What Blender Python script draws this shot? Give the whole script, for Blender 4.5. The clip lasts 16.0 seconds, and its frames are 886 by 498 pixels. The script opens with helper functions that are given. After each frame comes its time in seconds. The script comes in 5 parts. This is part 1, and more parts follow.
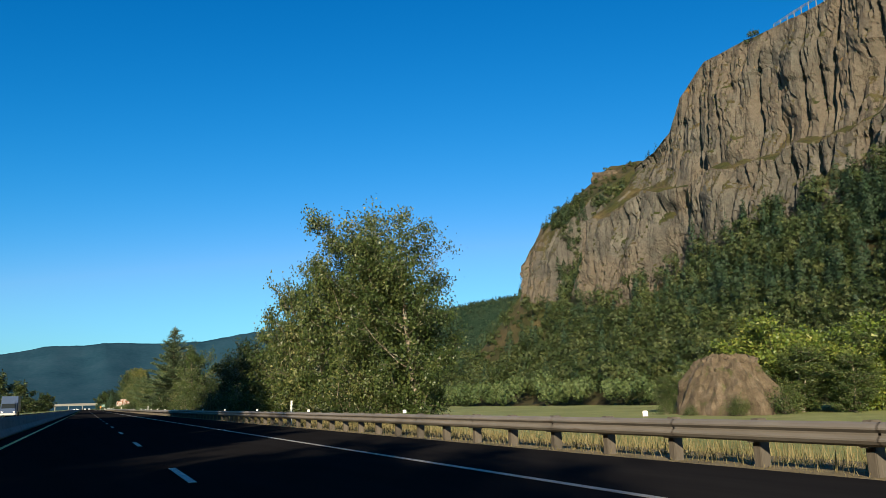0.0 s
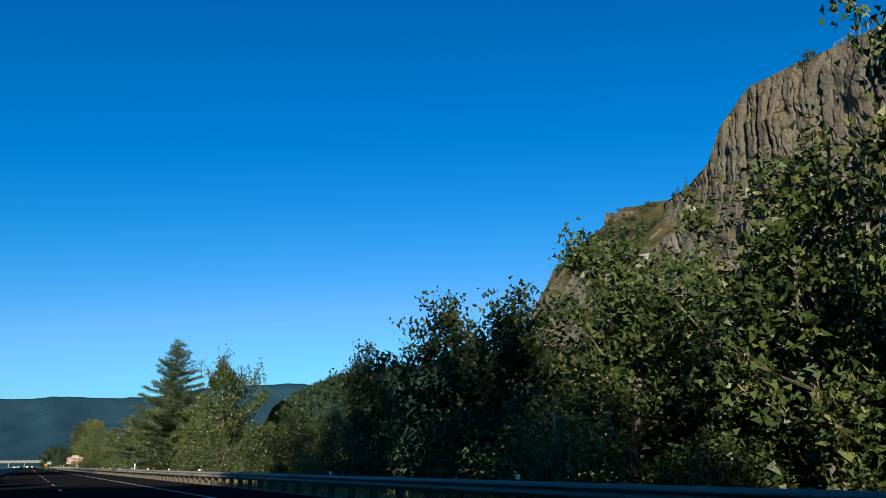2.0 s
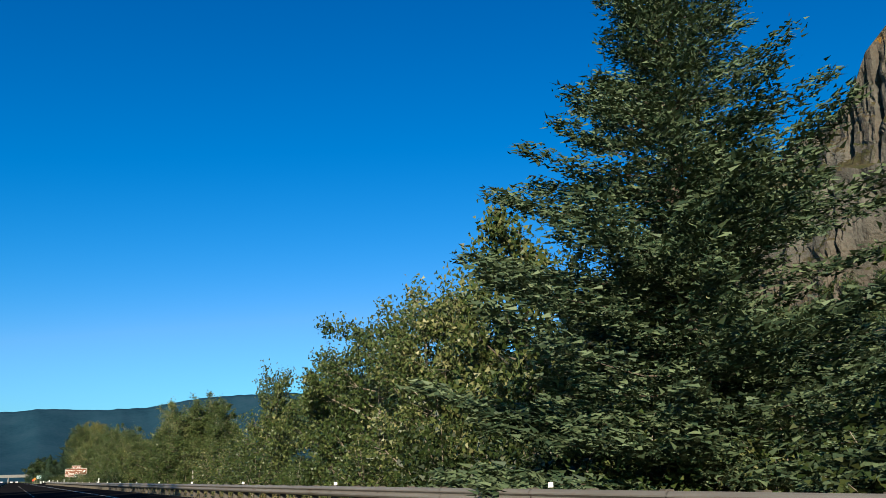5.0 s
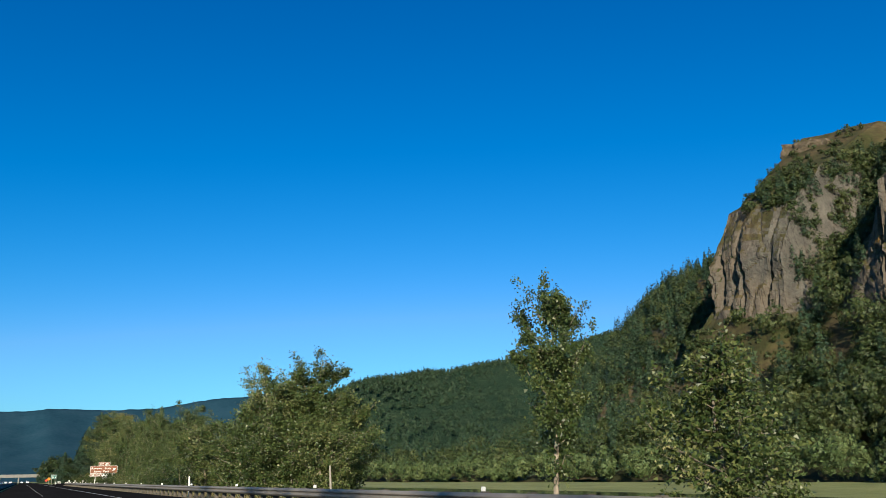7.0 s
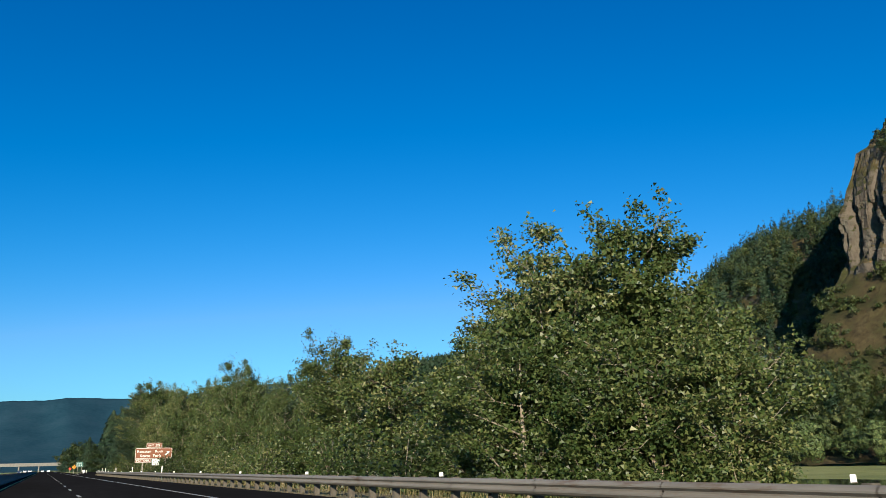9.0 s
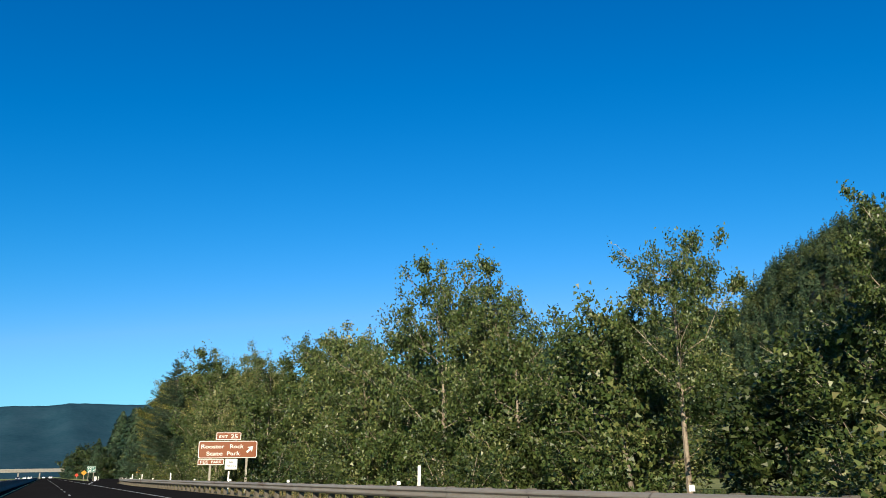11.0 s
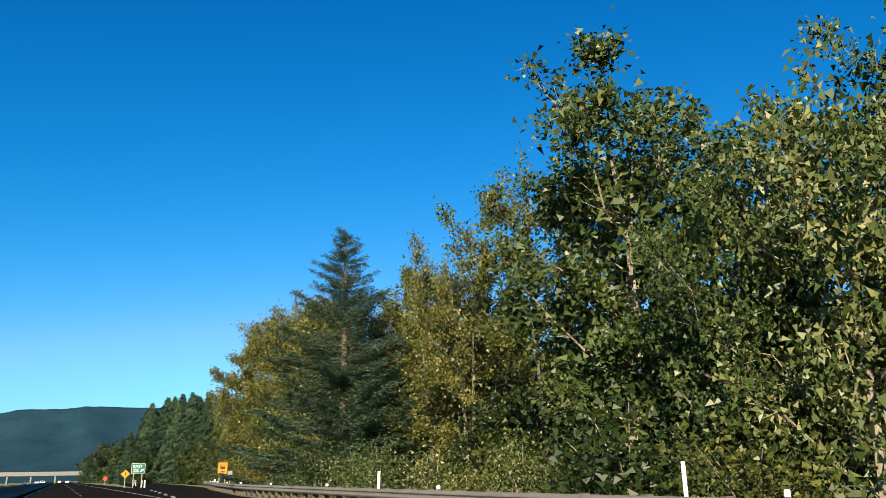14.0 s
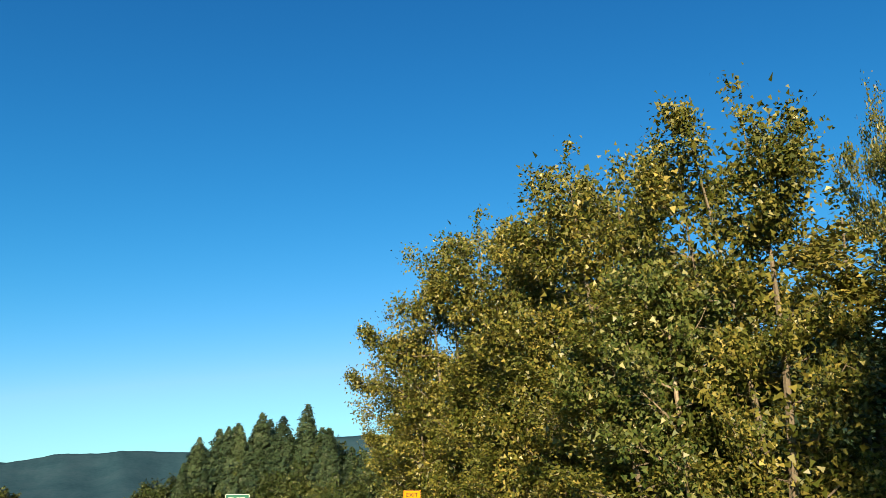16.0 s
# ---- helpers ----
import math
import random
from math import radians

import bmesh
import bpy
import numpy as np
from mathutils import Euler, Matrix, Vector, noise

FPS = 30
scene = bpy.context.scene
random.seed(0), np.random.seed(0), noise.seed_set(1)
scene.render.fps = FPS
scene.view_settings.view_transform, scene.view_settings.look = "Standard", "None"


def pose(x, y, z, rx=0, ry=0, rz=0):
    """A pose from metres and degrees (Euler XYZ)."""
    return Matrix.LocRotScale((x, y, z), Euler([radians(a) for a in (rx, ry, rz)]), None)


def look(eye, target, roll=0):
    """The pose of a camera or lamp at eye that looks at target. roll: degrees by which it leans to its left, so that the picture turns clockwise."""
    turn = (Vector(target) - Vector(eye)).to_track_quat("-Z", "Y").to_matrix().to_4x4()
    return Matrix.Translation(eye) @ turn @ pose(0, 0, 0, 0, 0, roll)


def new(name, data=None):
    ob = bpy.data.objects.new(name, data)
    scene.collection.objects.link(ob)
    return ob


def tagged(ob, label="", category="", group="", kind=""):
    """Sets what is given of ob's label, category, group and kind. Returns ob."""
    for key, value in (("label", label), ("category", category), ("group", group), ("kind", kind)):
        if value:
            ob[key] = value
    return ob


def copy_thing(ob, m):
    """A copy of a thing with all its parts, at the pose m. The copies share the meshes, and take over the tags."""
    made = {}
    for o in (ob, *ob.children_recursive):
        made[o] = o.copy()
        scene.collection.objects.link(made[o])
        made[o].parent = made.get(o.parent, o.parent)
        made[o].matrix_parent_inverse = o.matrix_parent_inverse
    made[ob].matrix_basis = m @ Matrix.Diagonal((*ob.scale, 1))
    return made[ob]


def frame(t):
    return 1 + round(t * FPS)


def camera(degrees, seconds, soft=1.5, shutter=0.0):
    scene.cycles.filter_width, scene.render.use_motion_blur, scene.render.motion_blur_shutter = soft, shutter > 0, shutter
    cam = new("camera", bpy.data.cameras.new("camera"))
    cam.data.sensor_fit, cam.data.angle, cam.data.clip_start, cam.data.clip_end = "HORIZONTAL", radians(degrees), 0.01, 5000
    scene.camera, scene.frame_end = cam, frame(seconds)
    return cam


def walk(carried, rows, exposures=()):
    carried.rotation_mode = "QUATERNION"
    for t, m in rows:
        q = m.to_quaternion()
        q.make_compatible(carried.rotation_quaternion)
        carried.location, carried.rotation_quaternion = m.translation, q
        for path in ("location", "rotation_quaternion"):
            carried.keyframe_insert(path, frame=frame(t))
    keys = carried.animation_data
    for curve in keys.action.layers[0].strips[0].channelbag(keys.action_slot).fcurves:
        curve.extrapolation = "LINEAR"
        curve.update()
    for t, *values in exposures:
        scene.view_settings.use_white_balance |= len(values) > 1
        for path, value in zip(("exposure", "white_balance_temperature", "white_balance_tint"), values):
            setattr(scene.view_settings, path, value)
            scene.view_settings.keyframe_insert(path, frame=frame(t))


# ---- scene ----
cam = camera(60.27, 16.0, soft=0.8)
PATH = [
    (0.0, pose(0, 0.00, 1.11, 101.15, 1.47, -24.64)),
    (0.5, pose(0, 14.20, 1.11, 103.20, 0.91, -25.88)),
    (1.0, pose(0, 28.41, 1.11, 104.81, 0.78, -26.96)),
    (1.5, pose(0, 42.61, 1.11, 105.06, 1.37, -27.26)),
    (2.0, pose(0, 56.81, 1.11, 105.52, 0.74, -27.62)),
    (2.5, pose(0, 71.02, 1.11, 105.50, 1.48, -27.99)),
    (3.0, pose(0, 85.22, 1.11, 106.38, 1.36, -28.20)),
    (3.5, pose(0, 99.42, 1.11, 106.27, 1.66, -28.21)),
    (4.0, pose(0, 113.63, 1.11, 106.25, 1.22, -28.62)),
    (4.5, pose(0, 127.83, 1.11, 106.33, 1.56, -28.41)),
    (5.0, pose(0, 142.03, 1.11, 106.11, 1.57, -28.39)),
    (5.2, pose(0, 147.71, 1.11, 106.37, 1.56, -28.35)),
    (7.3, pose(0, 207.37, 1.11, 106.35, 1.03, -27.69)),
    (7.5, pose(0, 213.05, 1.11, 106.05, 1.08, -27.47)),
    (8.0, pose(0, 227.25, 1.11, 105.39, 1.11, -27.09)),
    (8.2, pose(0, 232.93, 1.11, 105.12, 1.34, -26.74)),
    (10.3, pose(0, 292.59, 1.11, 106.38, 1.02, -26.68)),
    (10.5, pose(0, 298.27, 1.11, 106.10, 0.81, -26.67)),
    (11.0, pose(0, 312.47, 1.11, 106.15, 0.97, -26.59)),
    (11.5, pose(0, 326.68, 1.11, 105.06, 0.83, -26.43)),
    (12.0, pose(0, 340.88, 1.11, 105.43, 1.03, -26.23)),
    (12.5, pose(0, 355.08, 1.11, 105.84, 0.94, -26.01)),
    (13.0, pose(0, 369.29, 1.11, 106.06, 0.87, -25.81)),
    (13.5, pose(0, 383.49, 1.11, 106.25, 0.82, -25.70)),
    (14.0, pose(0, 397.69, 1.11, 106.43, 1.02, -25.63)),
    (14.5, pose(0, 411.90, 1.11, 108.39, 0.85, -25.46)),
    (15.0, pose(0, 426.10, 1.11, 110.24, 1.03, -23.29)),
    (15.5, pose(0, 440.30, 1.11, 110.18, 0.92, -23.35)),
    (16.0, pose(0, 454.51, 1.11, 109.66, 0.89, -23.17)),
]
EXPOSURES = ((0.0, 1.2, 6400, 10), (1.5, 1.1, 5900, 10), (8.0, 1.1, 5900, 10), (12.0, 1.3, 6200, 10), (14.0, 1.45, 6500, 10), (15.0, 1.6, 7700, 10), (16.0, 1.7, 8100, 10))
walk(cam, PATH, EXPOSURES)

# ---- light ----
SUN_AZ, SUN_EL = 212.0, 19.0          # degrees: clockwise from the road's heading (+y), and above the horizon
world = bpy.data.worlds.new("sky_world")
scene.world = world
world.use_nodes = True
wn = world.node_tree
wn.nodes.clear()
sky = wn.nodes.new("ShaderNodeTexSky")
sky.sky_type, sky.sun_disc = "NISHITA", False
sky.sun_elevation, sky.sun_rotation = radians(SUN_EL), radians(SUN_AZ)
sky.altitude, sky.air_density, sky.dust_density, sky.ozone_density = 0, 1.0, 0.8, 1.2
bgn = wn.nodes.new("ShaderNodeBackground")
bgn.inputs["Strength"].default_value = 0.052
won = wn.nodes.new("ShaderNodeOutputWorld")
split, joined = wn.nodes.new("ShaderNodeSeparateColor"), wn.nodes.new("ShaderNodeCombineColor")
wn.links.new(sky.outputs["Color"], split.inputs[0])


def sky_math(kind, a, b):
    n = wn.nodes.new("ShaderNodeMath")
    n.operation = kind
    for sock, val in zip(n.inputs, (a, b)):
        if isinstance(val, float):
            sock.default_value = val
        else:
            wn.links.new(val, sock)
    return n.outputs[0]


# a deep, saturated autumn-evening blue that pales towards the horizon
red, green, blue = split.outputs[0], split.outputs[1], split.outputs[2]
wn.links.new(sky_math("MINIMUM", sky_math("MULTIPLY", sky_math("POWER", green, 4.4), 0.0010), sky_math("MULTIPLY", red, 0.42)), joined.inputs[0])
wn.links.new(sky_math("MULTIPLY", sky_math("POWER", green, 1.29), 0.522), joined.inputs[1])
wn.links.new(sky_math("MULTIPLY", sky_math("POWER", blue, 1.05), 1.15), joined.inputs[2])
wn.links.new(joined.outputs[0], bgn.inputs["Color"])
wn.links.new(bgn.outputs["Background"], won.inputs["Surface"])
sun_data = bpy.data.lights.new("sun", "SUN")
sun_data.energy, sun_data.angle, sun_data.color = 5.0, radians(0.6), (1.0, 0.82, 0.58)
az, el = radians(SUN_AZ), radians(SUN_EL)
sun_way = Vector((math.sin(az) * math.cos(el), math.cos(az) * math.cos(el), math.sin(el)))
sun = new("sun", sun_data)
sun.matrix_world = look(sun_way * 300, (0, 0, 0))


# ---- materials ----
def blank(name):
    m = bpy.data.materials.new(name)
    m.use_nodes = True
    nt = m.node_tree
    return m, nt, nt.nodes["Principled BSDF"]


def node(nt, kind, **values):
    n = nt.nodes.new("ShaderNode" + kind)
    for k, val in values.items():
        n.inputs[k.replace("_", " ")].default_value = val
    return n


def ramp(nt, fac, stops):
    r = nt.nodes.new("ShaderNodeValToRGB")
    while len(r.color_ramp.elements) < len(stops):
        r.color_ramp.elements.new(0.5)
    for e, (p, c) in zip(r.color_ramp.elements, stops):
        e.position, e.color = p, (*c, 1)
    nt.links.new(fac, r.inputs["Fac"])
    return r.outputs["Color"]


def mixed(nt, fac, a, b, mode="MIX"):
    m = nt.nodes.new("ShaderNodeMix")
    m.data_type, m.blend_type = "RGBA", mode
    for sock, val in ((m.inputs[0], fac), (m.inputs[6], a), (m.inputs[7], b)):
        if isinstance(val, (int, float)):
            sock.default_value = val
        elif isinstance(val, tuple):
            sock.default_value = (*val, 1)
        else:
            nt.links.new(val, sock)
    return m.outputs[2]


def coords(nt, stretch=(1, 1, 1), kind="Object"):
    tc = nt.nodes.new("ShaderNodeTexCoord")
    mp = nt.nodes.new("ShaderNodeMapping")
    mp.inputs["Scale"].default_value = stretch
    nt.links.new(tc.outputs[kind], mp.inputs["Vector"])
    return mp.outputs["Vector"]


def world_coords(nt, stretch=(1, 1, 1)):
    g = nt.nodes.new("ShaderNodeNewGeometry")
    mp = nt.nodes.new("ShaderNodeMapping")
    mp.inputs["Scale"].default_value = stretch
    nt.links.new(g.outputs["Position"], mp.inputs["Vector"])
    return mp.outputs["Vector"]


def noisy(nt, vec, scale, detail=4.0, rough=0.55):
    n = node(nt, "TexNoise", Scale=scale, Detail=detail, Roughness=rough)
    nt.links.new(vec, n.inputs["Vector"])
    return n.outputs["Fac"]


def bumped(nt, bsdf, height, strength, distance):
    b = node(nt, "Bump", Strength=strength, Distance=distance)
    nt.links.new(height, b.inputs["Height"])
    nt.links.new(b.outputs["Normal"], bsdf.inputs["Normal"])


def surface(name, stops, scale, rough=0.8, metal=0.0, bump=0.3, bump_scale=None, depth=0.02, stretch=(1, 1, 1), spots=None, spec=0.3):
    """A worn surface: colour by noise at two scales, fine relief, optional stains."""
    m, nt, b = blank(name)
    vec = world_coords(nt, stretch)
    big, fine = noisy(nt, vec, scale), noisy(nt, vec, scale * 9, 5)
    mixn = nt.nodes.new("ShaderNodeMath")
    mixn.operation = "MULTIPLY_ADD"
    mixn.inputs[1].default_value = 0.45
    sub = nt.nodes.new("ShaderNodeMath")
    sub.operation = "MULTIPLY"
    sub.inputs[1].default_value = 0.6
    nt.links.new(big, sub.inputs[0])
    nt.links.new(fine, mixn.inputs[0])
    nt.links.new(sub.outputs[0], mixn.inputs[2])
    col = ramp(nt, mixn.outputs[0], stops)
    if spots:
        col = mixed(nt, ramp(nt, noisy(nt, vec, spots[1], 6, 0.65), ((spots[2], (0, 0, 0)), (spots[2] + 0.08, (1, 1, 1)))), col, spots[0])
    nt.links.new(col, b.inputs["Base Color"])
    b.inputs["Roughness"].default_value, b.inputs["Metallic"].default_value = rough, metal
    b.inputs["Specular IOR Level"].default_value = spec
    bumped(nt, b, noisy(nt, vec, bump_scale or scale * 12, 6, 0.65), bump, depth)
    return m


def leaf_material(name, stops, through_light=0.07, rough=0.55, shift=0.25, cells=0.0, cover=0.5, patch=0.35):
    """Foliage: colour varies leaf by leaf, clump by clump and tree by tree; some light passes through.
    cells: leaves to the metre, where each face carries a spray of small leaves with gaps between them."""
    m, nt, b = blank(name)
    g = nt.nodes.new("ShaderNodeNewGeometry")
    info = nt.nodes.new("ShaderNodeObjectInfo")
    big = noisy(nt, world_coords(nt), patch, 2)
    each = g.outputs["Random Per Island"]
    if cells:
        vor = node(nt, "TexVoronoi", Scale=cells, Randomness=1.0)
        nt.links.new(coords(nt), vor.inputs["Vector"])
        sep = nt.nodes.new("ShaderNodeSeparateColor")
        nt.links.new(vor.outputs["Color"], sep.inputs[0])
        each = sep.outputs[0]
        tilt = nt.nodes.new("ShaderNodeVectorMath")
        tilt.operation = "SUBTRACT"
        tilt.inputs[1].default_value = (0.5, 0.5, 0.5)
        nt.links.new(vor.outputs["Color"], tilt.inputs[0])
        add = nt.nodes.new("ShaderNodeVectorMath")
        add.operation = "MULTIPLY_ADD"
        add.inputs[1].default_value = (0.7, 0.7, 0.7)
        nt.links.new(tilt.outputs[0], add.inputs[0])
        nt.links.new(g.outputs["Normal"], add.inputs[2])
        unit = nt.nodes.new("ShaderNodeVectorMath")
        unit.operation = "NORMALIZE"
        nt.links.new(add.outputs[0], unit.inputs[0])
        nt.links.new(unit.outputs[0], b.inputs["Normal"])
    a = nt.nodes.new("ShaderNodeMath")
    a.operation = "MULTIPLY_ADD"
    a.inputs[1].default_value = 0.5
    nt.links.new(each, a.inputs[0])
    s = nt.nodes.new("ShaderNodeMath")
    s.operation = "MULTIPLY_ADD"
    s.inputs[1].default_value, s.inputs[2].default_value = shift, -shift / 2 - (0.0 if patch > 0.2 else 0.3)
    nt.links.new(info.outputs["Random"], s.inputs[0])
    c = nt.nodes.new("ShaderNodeMath")
    c.operation = "MULTIPLY_ADD"
    c.inputs[1].default_value = 0.5 if patch > 0.2 else 1.1
    nt.links.new(big, c.inputs[0])
    nt.links.new(s.outputs[0], c.inputs[2])
    nt.links.new(c.outputs[0], a.inputs[2])
    col = ramp(nt, a.outputs[0], stops)
    nt.links.new(col, b.inputs["Base Color"])
    b.inputs["Roughness"].default_value = rough
    b.inputs["Specular IOR Level"].default_value = 0.25
    tr = nt.nodes.new("ShaderNodeBsdfTranslucent")
    nt.links.new(mixed(nt, 1.0, col, (1.0, 1.0, 0.55), "MULTIPLY"), tr.inputs["Color"])
    mx = nt.nodes.new("ShaderNodeMixShader")
    mx.inputs[0].default_value = through_light
    nt.links.new(b.outputs[0], mx.inputs[1])
    nt.links.new(tr.outputs[0], mx.inputs[2])
    last = mx.outputs[0]
    if cells:
        gap = nt.nodes.new("ShaderNodeMath")
        gap.operation = "GREATER_THAN"
        gap.inputs[1].default_value = cover
        nt.links.new(vor.outputs["Distance"], gap.inputs[0])
        clear = nt.nodes.new("ShaderNodeBsdfTransparent")
        cut = nt.nodes.new("ShaderNodeMixShader")
        nt.links.new(gap.outputs[0], cut.inputs[0])
        nt.links.new(last, cut.inputs[1])
        nt.links.new(clear.outputs[0], cut.inputs[2])
        last = cut.outputs[0]
    nt.links.new(last, nt.nodes["Material Output"].inputs["Surface"])
    return m


def plain(name, colour, rough=0.5, metal=0.0, wear=0.12, scale=6.0):
    """Paint or sheet with slight wear."""
    m, nt, b = blank(name)
    f = noisy(nt, world_coords(nt), scale, 5, 0.6)
    nt.links.new(ramp(nt, f, ((0.3, tuple(c * (1 - wear) for c in colour)), (0.7, tuple(min(1, c * (1 + wear)) for c in colour)))), b.inputs["Base Color"])
    b.inputs["Roughness"].default_value, b.inputs["Metallic"].default_value = rough, metal
    bumped(nt, b, f, 0.05, 0.01)
    return m


M_ASPHALT = surface("asphalt", ((0.3, (0.010, 0.010, 0.010)), (0.55, (0.013, 0.013, 0.014)), (0.8, (0.019, 0.019, 0.019))), 0.22, 0.82, bump=0.5, bump_scale=60, depth=0.004, stretch=(1, 0.12, 1), spec=0.0)
M_LINE = surface("road_paint", ((0.3, (0.17, 0.17, 0.163)), (0.6, (0.28, 0.28, 0.27))), 3.0, 0.6, bump=0.2, spots=((0.061, 0.061, 0.061), 9.0, 0.6))
M_YELLOW_LINE = surface("yellow_road_paint", ((0.3, (0.324, 0.202, 0.022)), (0.6, (0.468, 0.302, 0.036))), 3.0, 0.6, bump=0.2)
M_CONCRETE = surface("concrete", ((0.3, (0.108, 0.103, 0.098)), (0.6, (0.167, 0.162, 0.152)), (0.8, (0.206, 0.201, 0.186))), 0.8, 0.85, bump=0.4, bump_scale=14, depth=0.01, spots=((0.059, 0.054, 0.049), 1.6, 0.6))
M_STEEL = surface("weathered_guardrail_steel", ((0.25, (0.100, 0.091, 0.078)), (0.5, (0.150, 0.138, 0.121)), (0.8, (0.20, 0.187, 0.167))), 0.5, 0.6, 0.15, bump=0.15, bump_scale=10, depth=0.004, stretch=(1, 0.3, 2), spots=((0.085, 0.055, 0.035), 0.9, 0.6))
M_POST = surface("weathered_timber", ((0.3, (0.044, 0.039, 0.031)), (0.6, (0.080, 0.070, 0.056)), (0.8, (0.115, 0.103, 0.085))), 2.0, 0.85, bump=0.6, bump_scale=24, depth=0.01, stretch=(3, 3, 0.4))
M_GROUND = surface("meadow_ground", ((0.25, (0.072, 0.092, 0.022)), (0.5, (0.140, 0.158, 0.045)), (0.75, (0.225, 0.222, 0.082))), 0.06, 0.95, bump=0.8, bump_scale=3, depth=0.15, spots=((0.104, 0.098, 0.040), 0.05, 0.66))
M_DRYGRASS = leaf_material("dry_roadside_grass", ((0.2, (0.084, 0.079, 0.026)), (0.5, (0.173, 0.147, 0.063)), (0.8, (0.242, 0.200, 0.105))), 0.3, 0.7)
M_LEAF = leaf_material("broad_leaves", ((0.15, (0.018, 0.031, 0.008)), (0.45, (0.036, 0.057, 0.015)), (0.7, (0.082, 0.097, 0.030)), (0.92, (0.24, 0.225, 0.11))), 0.14, 0.42)
M_WILLOW = leaf_material("willow_leaves", ((0.15, (0.021, 0.039, 0.006)), (0.45, (0.058, 0.090, 0.014)), (0.7, (0.108, 0.134, 0.024)), (0.92, (0.210, 0.208, 0.047))), 0.14, 0.45)
M_LEAF_GOLD = leaf_material("turning_leaves", ((0.15, (0.021, 0.032, 0.006)), (0.45, (0.050, 0.061, 0.013)), (0.7, (0.112, 0.106, 0.026)), (0.92, (0.31, 0.260, 0.085))), 0.16, 0.42)
# darker copy of the broad leaves: understory shade put into the leaf colour
M_LEAF_SHADED = leaf_material("shade_darkened_leaves", ((0.2, (0.009, 0.017, 0.003)), (0.5, (0.018, 0.031, 0.008)), (0.85, (0.043, 0.052, 0.014))), 0.12, 0.45)
M_NEEDLE = leaf_material("fir_needles", ((0.2, (0.014, 0.029, 0.014)), (0.5, (0.030, 0.051, 0.025)), (0.85, (0.105, 0.140, 0.070))), 0.15, 0.6)
M_NEEDLE_DARK = leaf_material("dark_fir_needles", ((0.2, (0.010, 0.023, 0.013)), (0.5, (0.021, 0.041, 0.023)), (0.85, (0.080, 0.118, 0.066))), 0.15, 0.6)
M_WOODS = leaf_material("woods_leaves", ((0.1, (0.007, 0.014, 0.004)), (0.4, (0.013, 0.025, 0.006)), (0.65, (0.030, 0.044, 0.011)), (0.9, (0.082, 0.090, 0.030))), cells=3.4, cover=0.58, patch=0.11)
M_EDGE = leaf_material("meadow_edge_leaves", ((0.1, (0.026, 0.044, 0.014)), (0.4, (0.051, 0.077, 0.024)), (0.65, (0.094, 0.120, 0.042)), (0.9, (0.160, 0.180, 0.078))), cells=3.4, cover=0.56, patch=0.09)
M_VERGE = surface("dry_verge_soil", ((0.25, (0.060, 0.048, 0.022)), (0.5, (0.130, 0.105, 0.052)), (0.75, (0.210, 0.175, 0.098))), 1.2, 0.95, bump=0.8, bump_scale=20, depth=0.05, spots=((0.05, 0.06, 0.018), 1.1, 0.56))
M_FARNEEDLE = leaf_material("far_conifer_needles", ((0.1, (0.006, 0.015, 0.007)), (0.5, (0.014, 0.032, 0.015)), (0.9, (0.037, 0.058, 0.025))), 0.1, 0.6, cells=3.4, cover=0.56, patch=0.11)
M_BARK = surface("pale_bark", ((0.3, (0.096, 0.078, 0.058)), (0.55, (0.204, 0.173, 0.134)), (0.8, (0.300, 0.259, 0.213))), 1.6, 0.9, bump=0.7, bump_scale=16, depth=0.03, stretch=(1, 1, 0.5), spots=((0.042, 0.032, 0.022), 2.5, 0.56))
M_DARKBARK = surface("grey_brown_bark", ((0.3, (0.05, 0.042, 0.033)), (0.6, (0.11, 0.095, 0.075)), (0.8, (0.17, 0.15, 0.12))), 1.6, 0.9, bump=0.7, bump_scale=16, depth=0.03, stretch=(1, 1, 0.5))
M_FIRBARK = surface("fir_bark", ((0.3, (0.054, 0.039, 0.030)), (0.6, (0.114, 0.087, 0.066)), (0.8, (0.180, 0.150, 0.120))), 2.0, 0.9, bump=0.8, bump_scale=14, depth=0.04, stretch=(2, 2, 0.4))
M_SIGN_BROWN = plain("brown_sign_sheeting", (0.130, 0.034, 0.006), 0.45, wear=0.06)
M_SIGN_WHITE = plain("white_sign_sheeting", (0.50, 0.50, 0.485), 0.45, wear=0.05)
M_SIGN_GREEN = plain("green_sign_sheeting", (0.004, 0.082, 0.066), 0.45, wear=0.06)
M_SIGN_YELLOW = plain("yellow_sign_sheeting", (0.42, 0.185, 0.004), 0.45, wear=0.05)
M_SIGN_ORANGE = plain("orange_sign_sheeting", (0.50, 0.035, 0.012), 0.45, wear=0.05)
M_SIGN_BLACK = plain("black_sign_print", (0.02, 0.02, 0.02), 0.5)
M_SIGN_BACK = plain("aluminium_sheet", (0.45, 0.45, 0.45), 0.4, 0.8)
M_GREY_WOOD = surface("grey_sign_post_wood", ((0.3, (0.134, 0.122, 0.104)), (0.7, (0.257, 0.239, 0.208))), 2.0, 0.85, bump=0.5, bump_scale=20, depth=0.01, stretch=(4, 4, 0.5))
M_WHITE_PAINT = plain("white_paint", (0.624, 0.624, 0.608), 0.5)
M_RUBBER = plain("rubber", (0.02, 0.02, 0.02), 0.8)
M_CAR_WHITE = plain("white_car_paint", (0.75, 0.76, 0.78), 0.25, wear=0.02)
M_CAR_BLUE = plain("dark_blue_car_paint", (0.03, 0.05, 0.10), 0.3, wear=0.05)
